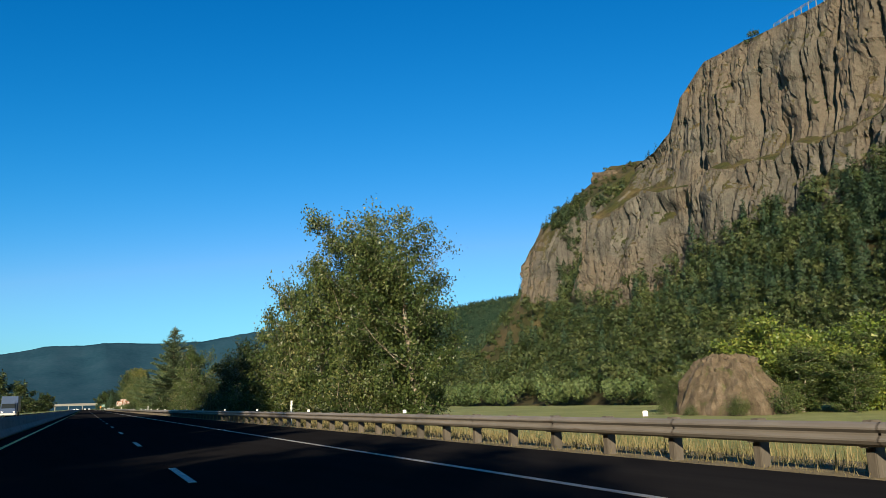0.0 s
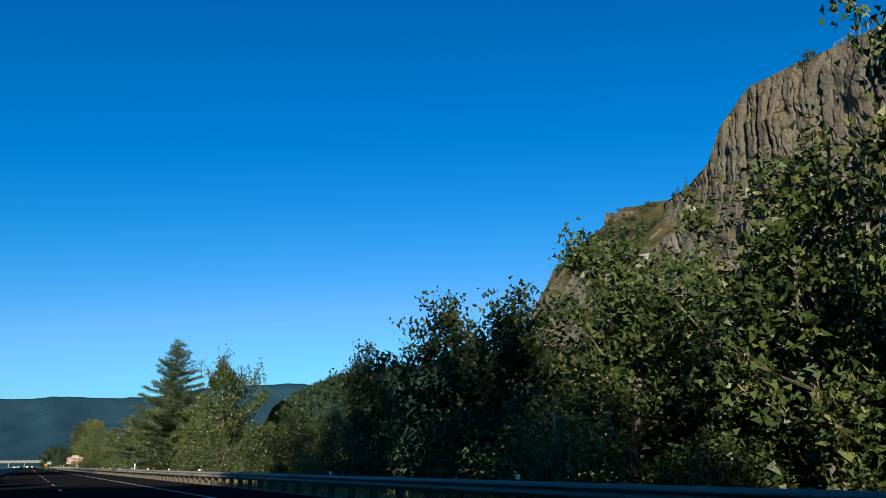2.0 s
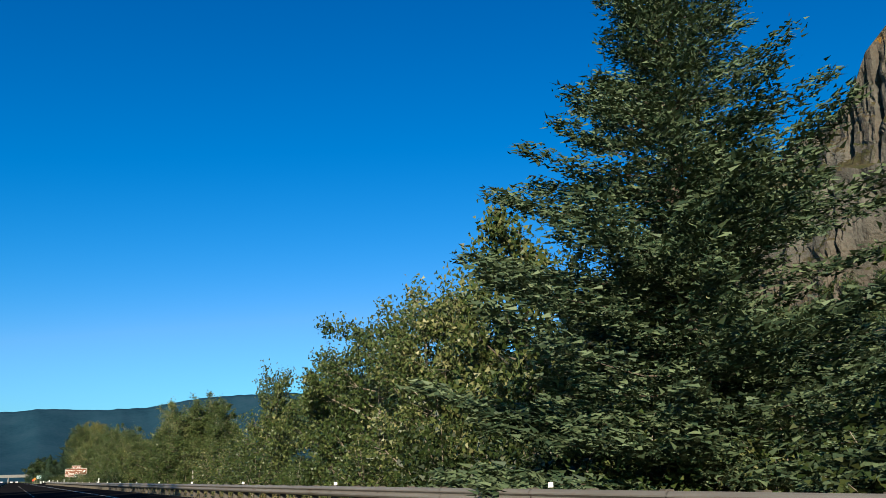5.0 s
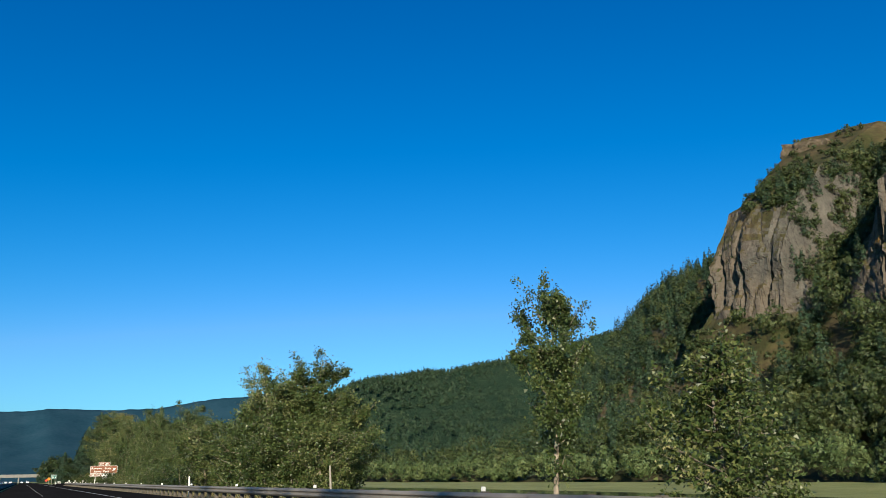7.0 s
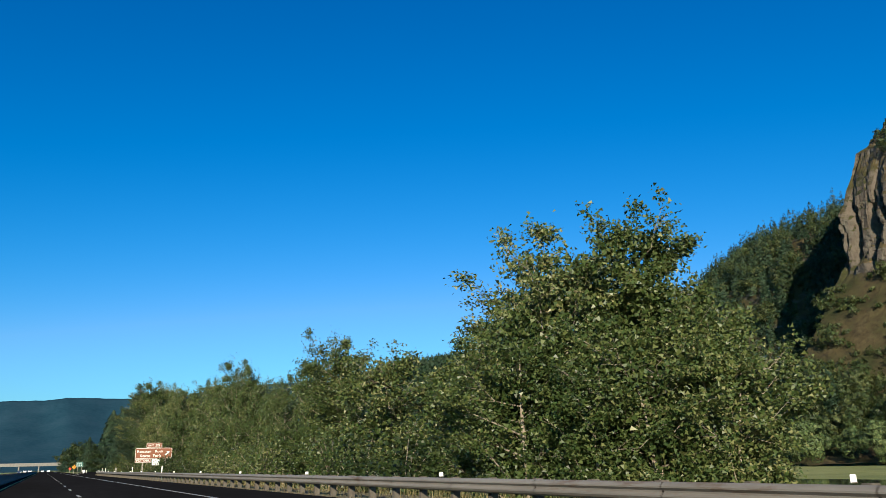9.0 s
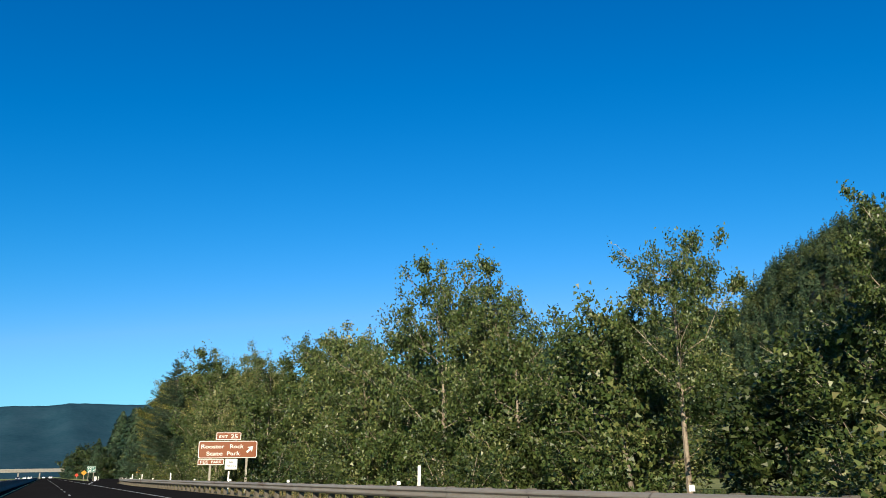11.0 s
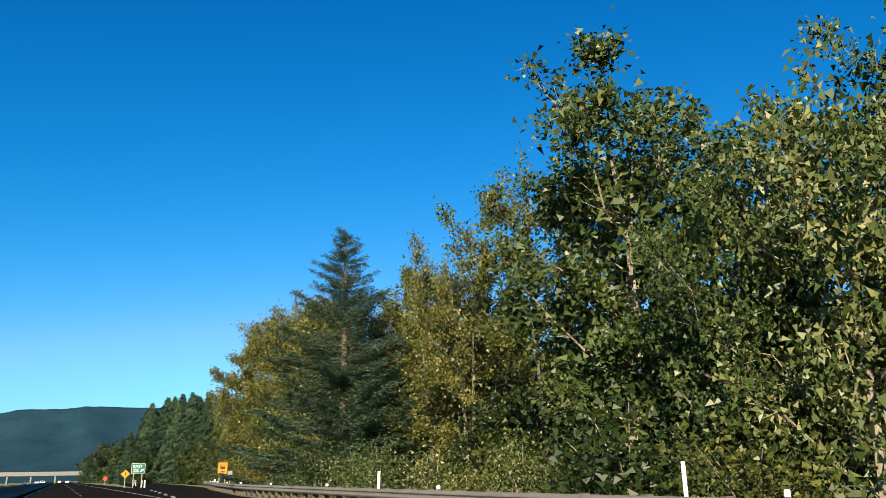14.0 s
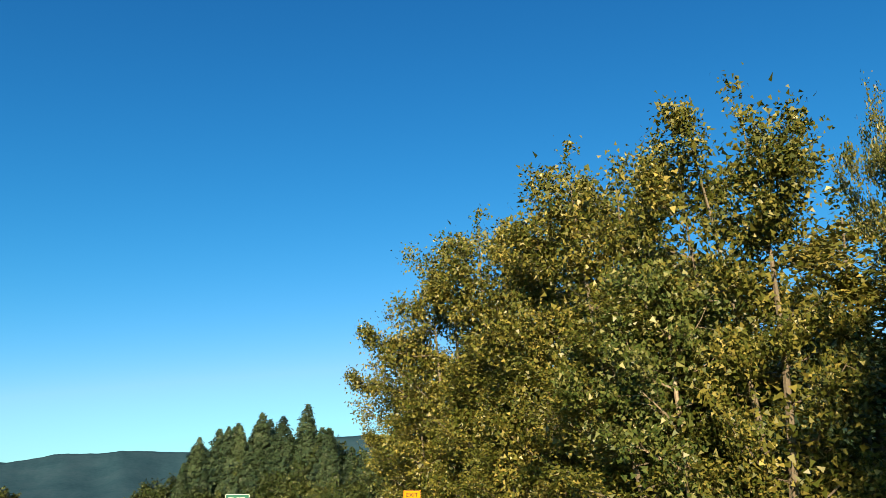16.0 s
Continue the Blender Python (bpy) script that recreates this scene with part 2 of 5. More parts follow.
M_GLASS_DARK = plain("tinted_glass", (0.015, 0.02, 0.025), 0.08, wear=0.02)
M_LAMP = plain("lamp_lens", (0.8, 0.8, 0.78), 0.2)


def rock_material():
    m, nt, b = blank("columnar_basalt")
    vec = world_coords(nt)
    tall = world_coords(nt, (1, 1, 0.55))
    big, mid, fine = noisy(nt, vec, 0.022, 4), noisy(nt, tall, 0.10, 8, 0.66), noisy(nt, vec, 0.8, 7, 0.7)
    col = ramp(nt, mid, ((0.28, (0.020, 0.019, 0.018)), (0.44, (0.050, 0.047, 0.041)), (0.56, (0.085, 0.078, 0.066)), (0.72, (0.150, 0.136, 0.113))))
    col = mixed(nt, ramp(nt, big, ((0.44, (0, 0, 0)), (0.56, (0.85, 0.85, 0.85)))), col, (0.104, 0.080, 0.057))
    col = mixed(nt, 0.42, col, ramp(nt, fine, ((0.3, (0.015, 0.014, 0.013)), (0.7, (0.115, 0.105, 0.089)))))
    joint = noisy(nt, world_coords(nt, (1, 1, 0.12)), 0.13, 5, 0.6)
    far_off = nt.nodes.new("ShaderNodeMath")
    far_off.operation = "SUBTRACT"
    far_off.inputs[1].default_value = 0.5
    nt.links.new(joint, far_off.inputs[0])
    size = nt.nodes.new("ShaderNodeMath")
    size.operation = "ABSOLUTE"
    nt.links.new(far_off.outputs[0], size.inputs[0])
    cracks = ramp(nt, size.outputs[0], ((0.0, (0.42, 0.41, 0.39)), (0.012, (1, 1, 1))))
    col = mixed(nt, 1.0, col, cracks, "MULTIPLY")
    lich = ramp(nt, noisy(nt, vec, 0.07, 7, 0.7), ((0.66, (0, 0, 0)), (0.70, (1, 1, 1))))
    col = mixed(nt, lich, col, (0.230, 0.115, 0.025))
    # grass and scrub hold on where the rock is not steep
    g = nt.nodes.new("ShaderNodeNewGeometry")
    sp = nt.nodes.new("ShaderNodeSeparateXYZ")
    nt.links.new(g.outputs["Normal"], sp.inputs[0])
    ad = nt.nodes.new("ShaderNodeMath")
    ad.operation = "MULTIPLY_ADD"
    ad.inputs[1].default_value = 0.5
    nt.links.new(noisy(nt, vec, 0.12, 5, 0.65), ad.inputs[0])
    nt.links.new(sp.outputs["Z"], ad.inputs[2])
    grass = ramp(nt, ad.outputs[0], ((0.66, (0, 0, 0)), (0.78, (1, 1, 1))))
    turf = mixed(nt, ramp(nt, noisy(nt, vec, 0.05, 6, 0.7), ((0.42, (0, 0, 0)), (0.58, (1, 1, 1)))), ramp(nt, noisy(nt, vec, 0.4, 7, 0.7), ((0.3, (0.018, 0.014, 0.007)), (0.5, (0.055, 0.042, 0.018)), (0.7, (0.095, 0.074, 0.034)))), ramp(nt, noisy(nt, vec, 0.4, 7, 0.7), ((0.3, (0.009, 0.013, 0.003)), (0.55, (0.027, 0.030, 0.008)), (0.75, (0.057, 0.046, 0.018)))))
    col = mixed(nt, grass, col, turf)
    nt.links.new(col, b.inputs["Base Color"])
    b.inputs["Roughness"].default_value, b.inputs["Specular IOR Level"].default_value = 0.92, 0.2
    bumped(nt, b, mixed(nt, 0.5, noisy(nt, world_coords(nt, (1, 1, 0.4)), 0.3, 8, 0.7), noisy(nt, world_coords(nt, (1, 1, 1.8)), 0.9, 8, 0.75)), 0.75, 1.6)
    return m


M_ROCK = rock_material()
M_EARTH = surface("earth_and_rubble", ((0.30, (0.024, 0.018, 0.012)), (0.48, (0.062, 0.046, 0.028)), (0.62, (0.105, 0.080, 0.054)), (0.78, (0.20, 0.165, 0.13))), 0.55, 0.95, bump=0.7, bump_scale=2.2, depth=0.3, spots=((0.050, 0.048, 0.018), 0.5, 0.56))
# the blue is distance haze painted into the forest's base colour
M_FARHILL = surface("haze_blue_ridge", ((0.3, (0.009, 0.028, 0.046)), (0.5, (0.014, 0.040, 0.061)), (0.75, (0.022, 0.050, 0.074))), 0.006, 1.0, bump=0.15, bump_scale=0.03, depth=12, spec=0.0)


def water_material():
    m, nt, b = blank("still_water")
    b.inputs["Base Color"].default_value = (0.012, 0.02, 0.018, 1)
    b.inputs["Roughness"].default_value = 0.06
    b.inputs["Specular IOR Level"].default_value = 0.5
    bumped(nt, b, noisy(nt, world_coords(nt), 0.7, 3), 0.08, 0.05)
    return m


M_WATER = water_material()


# ---- building helpers ----
def mesh_of(name, verts, faces, material, smooth=False):
    me = bpy.data.meshes.new(name)
    me.from_pydata([tuple(v) for v in verts], [], faces)
    me.materials.append(material)
    if smooth:
        me.polygons.foreach_set("use_smooth", [True] * len(me.polygons))
    me.update()
    return me


def leaf_mesh(name, corners, material):
    """A mesh of loose small faces from an array of N x k x 3."""
    corners = np.asarray(corners, dtype=np.float32)
    n, k = corners.shape[:2]
    me = bpy.data.meshes.new(name)
    me.vertices.add(k * n)
    me.vertices.foreach_set("co", corners.ravel())
    me.loops.add(k * n)
    me.loops.foreach_set("vertex_index", np.arange(k * n, dtype=np.int32))
    me.polygons.add(n)
    me.polygons.foreach_set("loop_start", np.arange(0, k * n, k, dtype=np.int32))
    me.update(calc_edges=True)
    me.materials.append(material)
    return me


def under(name, me, parent, label=""):
    ob = new(name, me)
    ob.parent = parent
    return tagged(ob, label) if label else ob


def part(name, bm, material, parent, label=""):
    me = bpy.data.meshes.new(name)
    bm.to_mesh(me)
    bm.free()
    me.materials.append(material)
    return under(name, me, parent, label)


def holder(name, m=None):
    ob = new(name)
    if m is not None:
        ob.matrix_basis = m
    return ob


def box(bm, x0, x1, y0, y1, z0, z1, bevel=0.0):
    made = bmesh.ops.create_cube(bm, size=1.0)["verts"]
    for v in made:
        v.co = Vector(((x0 + x1) / 2 + v.co.x * (x1 - x0), (y0 + y1) / 2 + v.co.y * (y1 - y0), (z0 + z1) / 2 + v.co.z * (z1 - z0)))
    if bevel:
        edges = list({e for v in made for e in v.link_edges})
        bmesh.ops.bevel(bm, geom=edges, offset=bevel, segments=2, affect="EDGES")
    return bm


def boxed(*a, bevel=0.0):
    return box(bmesh.new(), *a, bevel=bevel)


def tube(bm, points, radii, sides=7):
    """A tapering limb through points."""
    rings = []
    for i, p in enumerate(points):
        p = Vector(p)
        d = (Vector(points[min(i + 1, len(points) - 1)]) - Vector(points[max(i - 1, 0)])).normalized()
        a = d.orthogonal().normalized()
        b = d.cross(a)
        rings.append([bm.verts.new(p + radii[i] * (math.cos(2 * math.pi * k / sides) * a + math.sin(2 * math.pi * k / sides) * b)) for k in range(sides)])
    for r0, r1 in zip(rings, rings[1:]):
        # match the rings' starting points so that the limb does not twist
        shift = min(range(sides), key=lambda s: (r1[s].co - r0[0].co).length)
        for k in range(sides):
            bm.faces.new((r0[k], r0[(k + 1) % sides], r1[(k + 1 + shift) % sides], r1[(k + shift) % sides]))
    bm.faces.new(rings[-1])
    return bm


def prism(outline, depth, axis_y=True):
    """A flat plate from an outline in x and z, with depth along y."""
    bm = bmesh.new()
    f = bm.faces.new([bm.verts.new((x, 0, z)) for x, z in outline])
    ext = bmesh.ops.extrude_face_region(bm, geom=[f])
    for v in ext["geom"]:
        if isinstance(v, bmesh.types.BMVert):
            v.co.y += depth
    bmesh.ops.recalc_face_normals(bm, faces=bm.faces)
    return bm


def rounded(x0, x1, z0, z1, r, steps=5):
    pts = []
    for cx, cz, a0 in ((x1 - r, z1 - r, 0), (x0 + r, z1 - r, 90), (x0 + r, z0 + r, 180), (x1 - r, z0 + r, 270)):
        for k in range(steps + 1):
            a = radians(a0 + 90 * k / steps)
            pts.append((cx + r * math.cos(a), cz + r * math.sin(a)))
    return pts


def lettering(name, text, x, z, height, width, material, parent, y=-0.012):
    """Letters of the built-in font as a flat mesh facing the traffic (towards -y)."""
    cu = bpy.data.curves.new(name, "FONT")
    cu.body, cu.size, cu.extrude, cu.offset = text, 1.0, 0.004, 0.012
    tmp = new("letters_tmp", cu)
    bpy.context.view_layer.update()
    me = bpy.data.meshes.new_from_object(tmp.evaluated_get(bpy.context.evaluated_depsgraph_get()))
    bpy.data.objects.remove(tmp)
    co = np.array([v.co[:] for v in me.vertices])
    lo, hi = co.min(0), co.max(0)
    for v in me.vertices:
        px, py, pz = v.co
        v.co = (x + (px - lo[0]) / (hi[0] - lo[0]) * width, y - pz, z + py * height / 0.70)
    me.materials.clear()
    me.materials.append(material)
    return under(name, me, parent)


# ---- ground and road ----
def edge_x(y):
    """Right edge of the paved shoulder, which widens into the exit ramp."""
    return float(np.interp(y, (415, 450, 480, 505, 560, 640, 760), (8.9, 10.4, 13.6, 17.1, 21, 25, 31)))


def ground_z(x, y):
    e = edge_x(y) + 1.2
    if x > e:
        # embankment down to the valley floor
        k = min(1.0, (x - e) / 19.0)
        z = -2.6 * (k * k * (3 - 2 * k))
        z += 0.25 * noise.noise((x * 0.08, y * 0.08, 0)) * min(1, (x - e) / 6)
        return z - 0.06
    if x < -24:
        return -0.06 - 3.0 * min(1.0, (-24 - x) / 30.0)
    return -0.06


def make_ground():
    xs = sorted(set([-4500, -3000, -2000, -1200, -700, -400, -250, -150, -100, -70, -50, -40, -30, -24, -18, -10, -4, 0, 4, 8] + [8.5 + 1.1 * i for i in range(26)] + [38, 42, 47, 53, 60, 70, 80, 95, 110, 130, 150, 170, 190, 220, 300, 450, 700, 1200, 2000, 3000, 4500]))
    ys = sorted(set([-1500, -900, -500, -300, -200, -120, -60] + [-30 + 6 * i for i in range(112)] + [660, 700, 760, 840, 950, 1100, 1400, 2000, 3000, 4000, 4900]))
    verts = [(x, y, ground_z(x, y)) for y in ys for x in xs]
    w = len(xs)
    faces = [(j * w + i, j * w + i + 1, (j + 1) * w + i + 1, (j + 1) * w + i) for j in range(len(ys) - 1) for i in range(w - 1)]
    ob = new("ground", mesh_of("ground", verts, faces, M_GROUND, True))
    return tagged(ob, "grassy valley floor and road embankment with dry patches", "ground", kind="structure")


make_ground()


def strip(name, left, right, z, ys, material, thick=0.05):
    """A slab along the road between two edges given as functions of y."""
    verts, faces = [], []
    for y in ys:
        verts += [(left(y), y, z), (right(y), y, z), (right(y), y, z - thick), (left(y), y, z - thick)]
    for i in range(len(ys) - 1):
        a, b = 4 * i, 4 * i + 4
        faces += [(a, a + 1, b + 1, b), (a + 1, a + 2, b + 2, b + 1), (a + 3, a, b, b + 3), (a + 2, a + 3, b + 3, b + 2)]
    n = 4 * (len(ys) - 1)
    faces += [(3, 2, 1, 0), (n, n + 1, n + 2, n + 3)]
    return new(name, mesh_of(name, verts, faces, material))


YS_ROAD = [-300, -100, 0, 100, 200, 300, 400] + list(range(410, 640, 10)) + [700, 800, 1000, 1500, 2500]
tagged(strip("road", lambda y: -2.95, lambda y: min(edge_x(y), 9.2), 0.0, YS_ROAD, M_ASPHALT, 0.3), "dark asphalt carriageway with a paved shoulder", "road", kind="structure")
tagged(strip("exit_ramp_road", lambda y: float(np.interp(y, (420, 510, 760), (9.15, 9.15, 20))), edge_x, -0.004, list(range(420, 770, 10)), M_ASPHALT, 0.3), "dark asphalt exit ramp branching off the carriageway", "road", kind="structure")
tagged(strip("opposite_road", lambda y: -15.5, lambda y: -4.0, 0.0, [-300, 0, 300, 600, 1000, 2500], M_ASPHALT, 0.3), "dark asphalt carriageway of the opposite direction", "road", kind="structure")


def marking(name, x, y0, y1, material, width=0.11, label="worn white painted lane line"):
    return tagged(strip(name, lambda y: x - width / 2, lambda y: x + width / 2, 0.006, [y0, y1], material, 0.005), label, "road marking", kind="structure")


marking("edge_line", 5.7, -60, 1500, M_LINE, 0.13, "worn white painted edge line along the shoulder")
marking("median_edge_line", -2.25, -60, 1500, M_YELLOW_LINE, 0.13, "worn yellow painted edge line beside the median barrier")
dash = marking("lane_dash", 1.5, 0, 3.05, M_LINE, 0.12)
dash["group"] = "dashes of the lane line"
for k in range(-2, 60):
    if k:
        copy_thing(dash, pose(0, 12.19 * k, 0))
dash.matrix_basis = pose(0, -0.6, 0)
# gore chevron where the ramp leaves
for k in range(6):
    x0 = 5.7 + 0.55 * k
    tagged(strip("gore_stripe", lambda y: x0 + (y - 440 - 9 * k) * 0.10, lambda y: x0 + 0.25 + (y - 440 - 9 * k) * 0.10, 0.006, [440 + 9 * k, 446 + 9 * k], M_LINE, 0.005), "worn white painted gore stripe", "road marking", "gore stripes", "structure")


def median_barrier():
    """Concrete safety-shape wall in cast lengths."""
    out = [(-0.30, 0), (-0.30, 0.075), (-0.17, 0.33), (-0.10, 0.81), (0.10, 0.81), (0.17, 0.33), (0.30, 0.075), (0.30, 0)]
    bm = prism(out, 3.78)
    bmesh.ops.bevel(bm, geom=[e for e in bm.edges if abs(e.verts[0].co.z - 0.81) < 1e-4 and abs(e.verts[1].co.z - 0.81) < 1e-4], offset=0.02, segments=2, affect="EDGES")
    top = holder("median_barrier", pose(-3.35, 0, 0))
    tagged(top, "stained grey concrete median barrier in cast lengths", "barrier", kind="structure")
    first = part("barrier_length", bm, M_CONCRETE, top)
    first.location.y = -30
    for k in range(1, 230):
        ob = new("barrier_length", first.data)
        ob.parent, ob.location = top, (0, -30 + 3.81 * k, 0)


median_barrier()


# ---- cliff, talus and hills ----
SECTIONS = (  # y, then x and z of: cliff foot, lower wall's top, ledge, upper wall's top, plateau
    (-260, 262, 66, 270, 104, 279, 108, 288, 168, 345, 182),
    (170, 258, 66, 268, 104, 277, 108, 287, 168, 340, 181),
    (212, 255, 63, 266, 103, 275, 107, 286, 169, 340, 181),
    (250, 254, 58, 262, 103, 272, 107, 284, 170, 340, 181),
    (280, 252, 48, 260, 103, 272, 106, 283, 170.5, 340, 175),
    (299, 250, 46, 257, 103, 270, 107, 282, 157, 345, 163),
    (309, 247, 45, 254, 103, 270, 108, 283, 142, 350, 150),
    (325, 243, 44, 250, 100, 272, 112, 284, 135, 352, 150),
    (345, 240, 48, 247, 90, 275, 112, 287, 133, 352, 150),
    (356, 246, 52, 256, 78, 284, 104, 298, 129, 350, 148),
    (384, 260, 58, 272, 74, 294, 94, 308, 124, 342, 152),
    (393, 251, 57, 259, 88, 270, 107, 289, 126, 339, 158),
    (412, 250, 60, 258, 93, 269, 112, 288, 128, 338, 161),
    (432, 252, 62, 262, 92, 274, 114, 295, 130, 336, 164),
    (439, 262, 44, 284, 74, 301, 96, 316, 124, 336, 153),
    (450, 275, 25, 300, 62, 318, 86, 328, 108, 342, 134),
    (468, 280, 23, 308, 60, 326, 86, 336, 102, 372, 124),
    (505, 284, 22, 311, 60, 326, 86, 345, 110, 420, 140),
    (560, 288, 20, 313, 56, 332, 84, 360, 112, 428, 143),
    (600, 296, 18, 334, 52, 368, 88, 398, 118, 432, 143),
    (660, 305, 16, 350, 50, 392, 88, 422, 114, 450, 138),
    (696, 312, 14, 356, 46, 404, 86, 440, 112, 462, 140),
    (704, 322, 8, 380, 20, 430, 34, 470, 50, 520, 70),
    (820, 330, 8, 400, 24, 480, 40, 560, 54, 720, 80),
    (1000, 340, 4, 420, 18, 520, 34, 640, 52, 840, 90),
)
_ky = [k[0] for k in SECTIONS]


def section(y):
    """The slope's cross-section at y as a list of (x, z), from the valley floor to the plateau."""
    v = [float(np.interp(y, _ky, [k[i] for k in SECTIONS])) for i in range(1, 11)]
    if y < 345:
        # the bench between the two walls rises and dips
        lift = 8.0 * noise.noise((y * 0.027, 5.0, 0)) + 3.5 * noise.noise((y * 0.09, 8.0, 0))
        v[3] += lift
        v[5] += lift + 2.0 * noise.noise((y * 0.15, 3.0, 0))
    foot = [(178.0, -2.9), (198.0, 0.5 + 0.06 * v[1]), (0.5 * (198 + v[0]), 0.48 * v[1]), (v[0], v[1])]
    return foot + [(v[2], v[3]), (v[4], v[5]), (v[6], v[7]), (v[8], v[9]), (v[8] + 260, v[9] + 18)]


STEPS = (5, 8, 9, 44, 12, 42, 16, 6)


def slope_point(y, s, relief=True):
    """A point of the slope: s runs 0..8 up the cross-section."""
    sec = section(y)
    i = min(int(s), 7)
    f = s - i
    (x0, z0), (x1, z1) = sec[i], sec[i + 1]
    x, z = x0 + (x1 - x0) * f, z0 + (z1 - z0) * f
    if not relief:
        return x, y, z
    steep = 1.0 if i in (3, 5) else 0.0
    if i in (3, 5):
        steep = min(1.0, 6 * f, 6 * (1 - f)) * 0.75 + 0.25
    if i == 4:
        steep = 0.45
    if y > 438 and i in (3, 4, 5):
        steep *= 0.5
    # columns: flat-faced pillars of uneven width that break off at uneven heights
    bend = 4.0 * noise.noise((y * 0.02, z * 0.03, 3.0)) + 1.2 * noise.noise((y * 0.1, z * 0.07, 9.0))
    u = y + bend
    # angular blocks: each breaks off at its own depth and with its own slant, with open joints between
    col = 0.0
    for width, tall, amount, joint in ((27.0, 48.0, 3.6, 0.0), (10.0, 15.0, 1.4, 0.6), (3.8, 5.6, 0.42, 0.25)):
        pu, pz = u / width, z / tall
        dist, near = noise.voronoi((pu, pz, width))
        depths = []
        for p in near[:2]:
            turn = noise.noise_vector((p[0] * 7.7, p[1] * 7.7, width))
            depths.append(1.6 * turn.x + 2.0 * turn.y * (pu - p[0]) + 0.9 * turn.z * (pz - p[1]))
        blend = min(1.0, (dist[1] - dist[0]) / 0.16)
        col += amount * (depths[0] * (0.5 + 0.5 * blend) + depths[1] * (0.5 - 0.5 * blend))
        col -= joint * max(0.0, 1 - (dist[1] - dist[0]) / 0.10)
    face = 5.0 * noise.noise((y * 0.022, z * 0.012, 1.0)) + 2.0 * noise.noise((y * 0.06, z * 0.03, 2.0))
    crack = max(0.0, 0.10 - abs(noise.noise((u * 0.075, z * 0.011, 14.0)))) * 40.0 + max(0.0, 0.06 - abs(noise.noise((u * 0.19, z * 0.02, 33.0)))) * 28.0
    ledge = 0.9 * noise.noise((y * 0.03, z * 0.10, 21.0)) + 0.4 * noise.noise((y * 0.09, z * 0.33, 27.0))
    rough = noise.noise((x * 0.06, y * 0.06, z * 0.06)) * 3.0 + noise.noise((x * 0.25, y * 0.25, z * 0.25)) * 0.9
    col = col - face
    x += steep * (crack - col + ledge) + rough * (0.35 if steep else 0.8)
    z += (1 - steep) * (rough * 0.7) + steep * 0.15 * rough
    return x, y, z


def make_cliff():
    params = [i + k / n for i, n in enumerate(STEPS) for k in range(n)] + [8.0]
    ys = list(np.arange(-260, 150, 12.0)) + list(np.arange(150, 460, 0.9)) + list(np.arange(460, 600, 2.5)) + list(np.arange(600, 1001, 10.0))
    verts = [slope_point(float(y), s) for y in ys for s in params]
    w = len(params)
    faces = [(j * w + i, (j + 1) * w + i, (j + 1) * w + i + 1, j * w + i + 1) for j in range(len(ys) - 1) for i in range(w - 1)]
    ob = new("basalt_cliff", mesh_of("basalt_cliff", verts, faces, M_ROCK))
    return tagged(ob, "tall grey-brown columnar basalt cliff above grassy talus", "cliff", kind="structure")


make_cliff()


def ridge(name, label, rows, material, depth, lift=0.0, bumps=1.0, seed=0.0):
    """A long hill: its crest from (x, y, z) rows, falling to the valley on the near side and away behind."""
    xs = np.linspace(rows[0][0], rows[-1][0], 260)
    verts, w = [], 0
    for x in xs:
        y = float(np.interp(x, [r[0] for r in rows], [r[1] for r in rows]))
        z = float(np.interp(x, [r[0] for r in rows], [r[2] for r in rows]))
        z += bumps * (10 * noise.noise((x * 0.004 + seed, 0, 0)) + 4 * noise.noise((x * 0.02 + seed, 2, 0)) + 2.0 * noise.noise((x * 0.12 + seed, 4, 0)))
        prof = [(-1.0, -0.03), (-0.75, 0.12), (-0.5, 0.36), (-0.3, 0.58), (-0.15, 0.79), (-0.05, 0.95), (0, 1.0), (0.12, 0.93), (0.4, 0.5)]
        w = len(prof)
        for f, g in prof:
            fold = 0.16 * noise.noise((x * 0.006 + seed, f * 3, 7)) * (1 - abs(g - 0.5) * 2)
            verts.append((x, y + depth * (f + fold), lift + (z - lift) * max(-0.03, g + 0.5 * fold)))
    faces = [(j * w + i, (j + 1) * w + i, (j + 1) * w + i + 1, j * w + i + 1) for j in range(len(xs) - 1) for i in range(w - 1)]
    ob = new(name, mesh_of(name, verts, faces, material, True))
    return tagged(ob, label, "hill", kind="structure")


# backdrop ridge; its haze is only in the material's colour
ridge("far_ridge", "far forested ridge on the horizon, coloured blue for haze", ((-3000, 3600, 200), (-900, 4700, 270), (-440, 4780, 306), (-220, 4800, 345), (120, 4800, 364), (620, 4800, 378), (900, 4780, 440), (1350, 4700, 470), (2200, 4300, 440)), M_FARHILL, 1500, -8, 1.2, 3.0)
MID = ((430, 1560, 120), (520, 1540, 162), (588, 1520, 173), (650, 1500, 184), (700, 1500, 187), (800, 1500, 209), (910, 1500, 228), (940, 1500, 236), (1092, 1500, 285), (1241, 1500, 315), (1500, 1480, 345), (1900, 1400, 350))
M_MIDHILL = surface("mid_forested_hill", ((0.3, (0.010, 0.022, 0.014)), (0.5, (0.019, 0.035, 0.022)), (0.75, (0.036, 0.054, 0.030))), 0.03, 1.0, bump=1.0, bump_scale=0.16, depth=8, spec=0.0)
ridge("mid_hill", "dark green forested hill behind the valley", MID, M_MIDHILL, 620, -8, 0.6, 8.0)

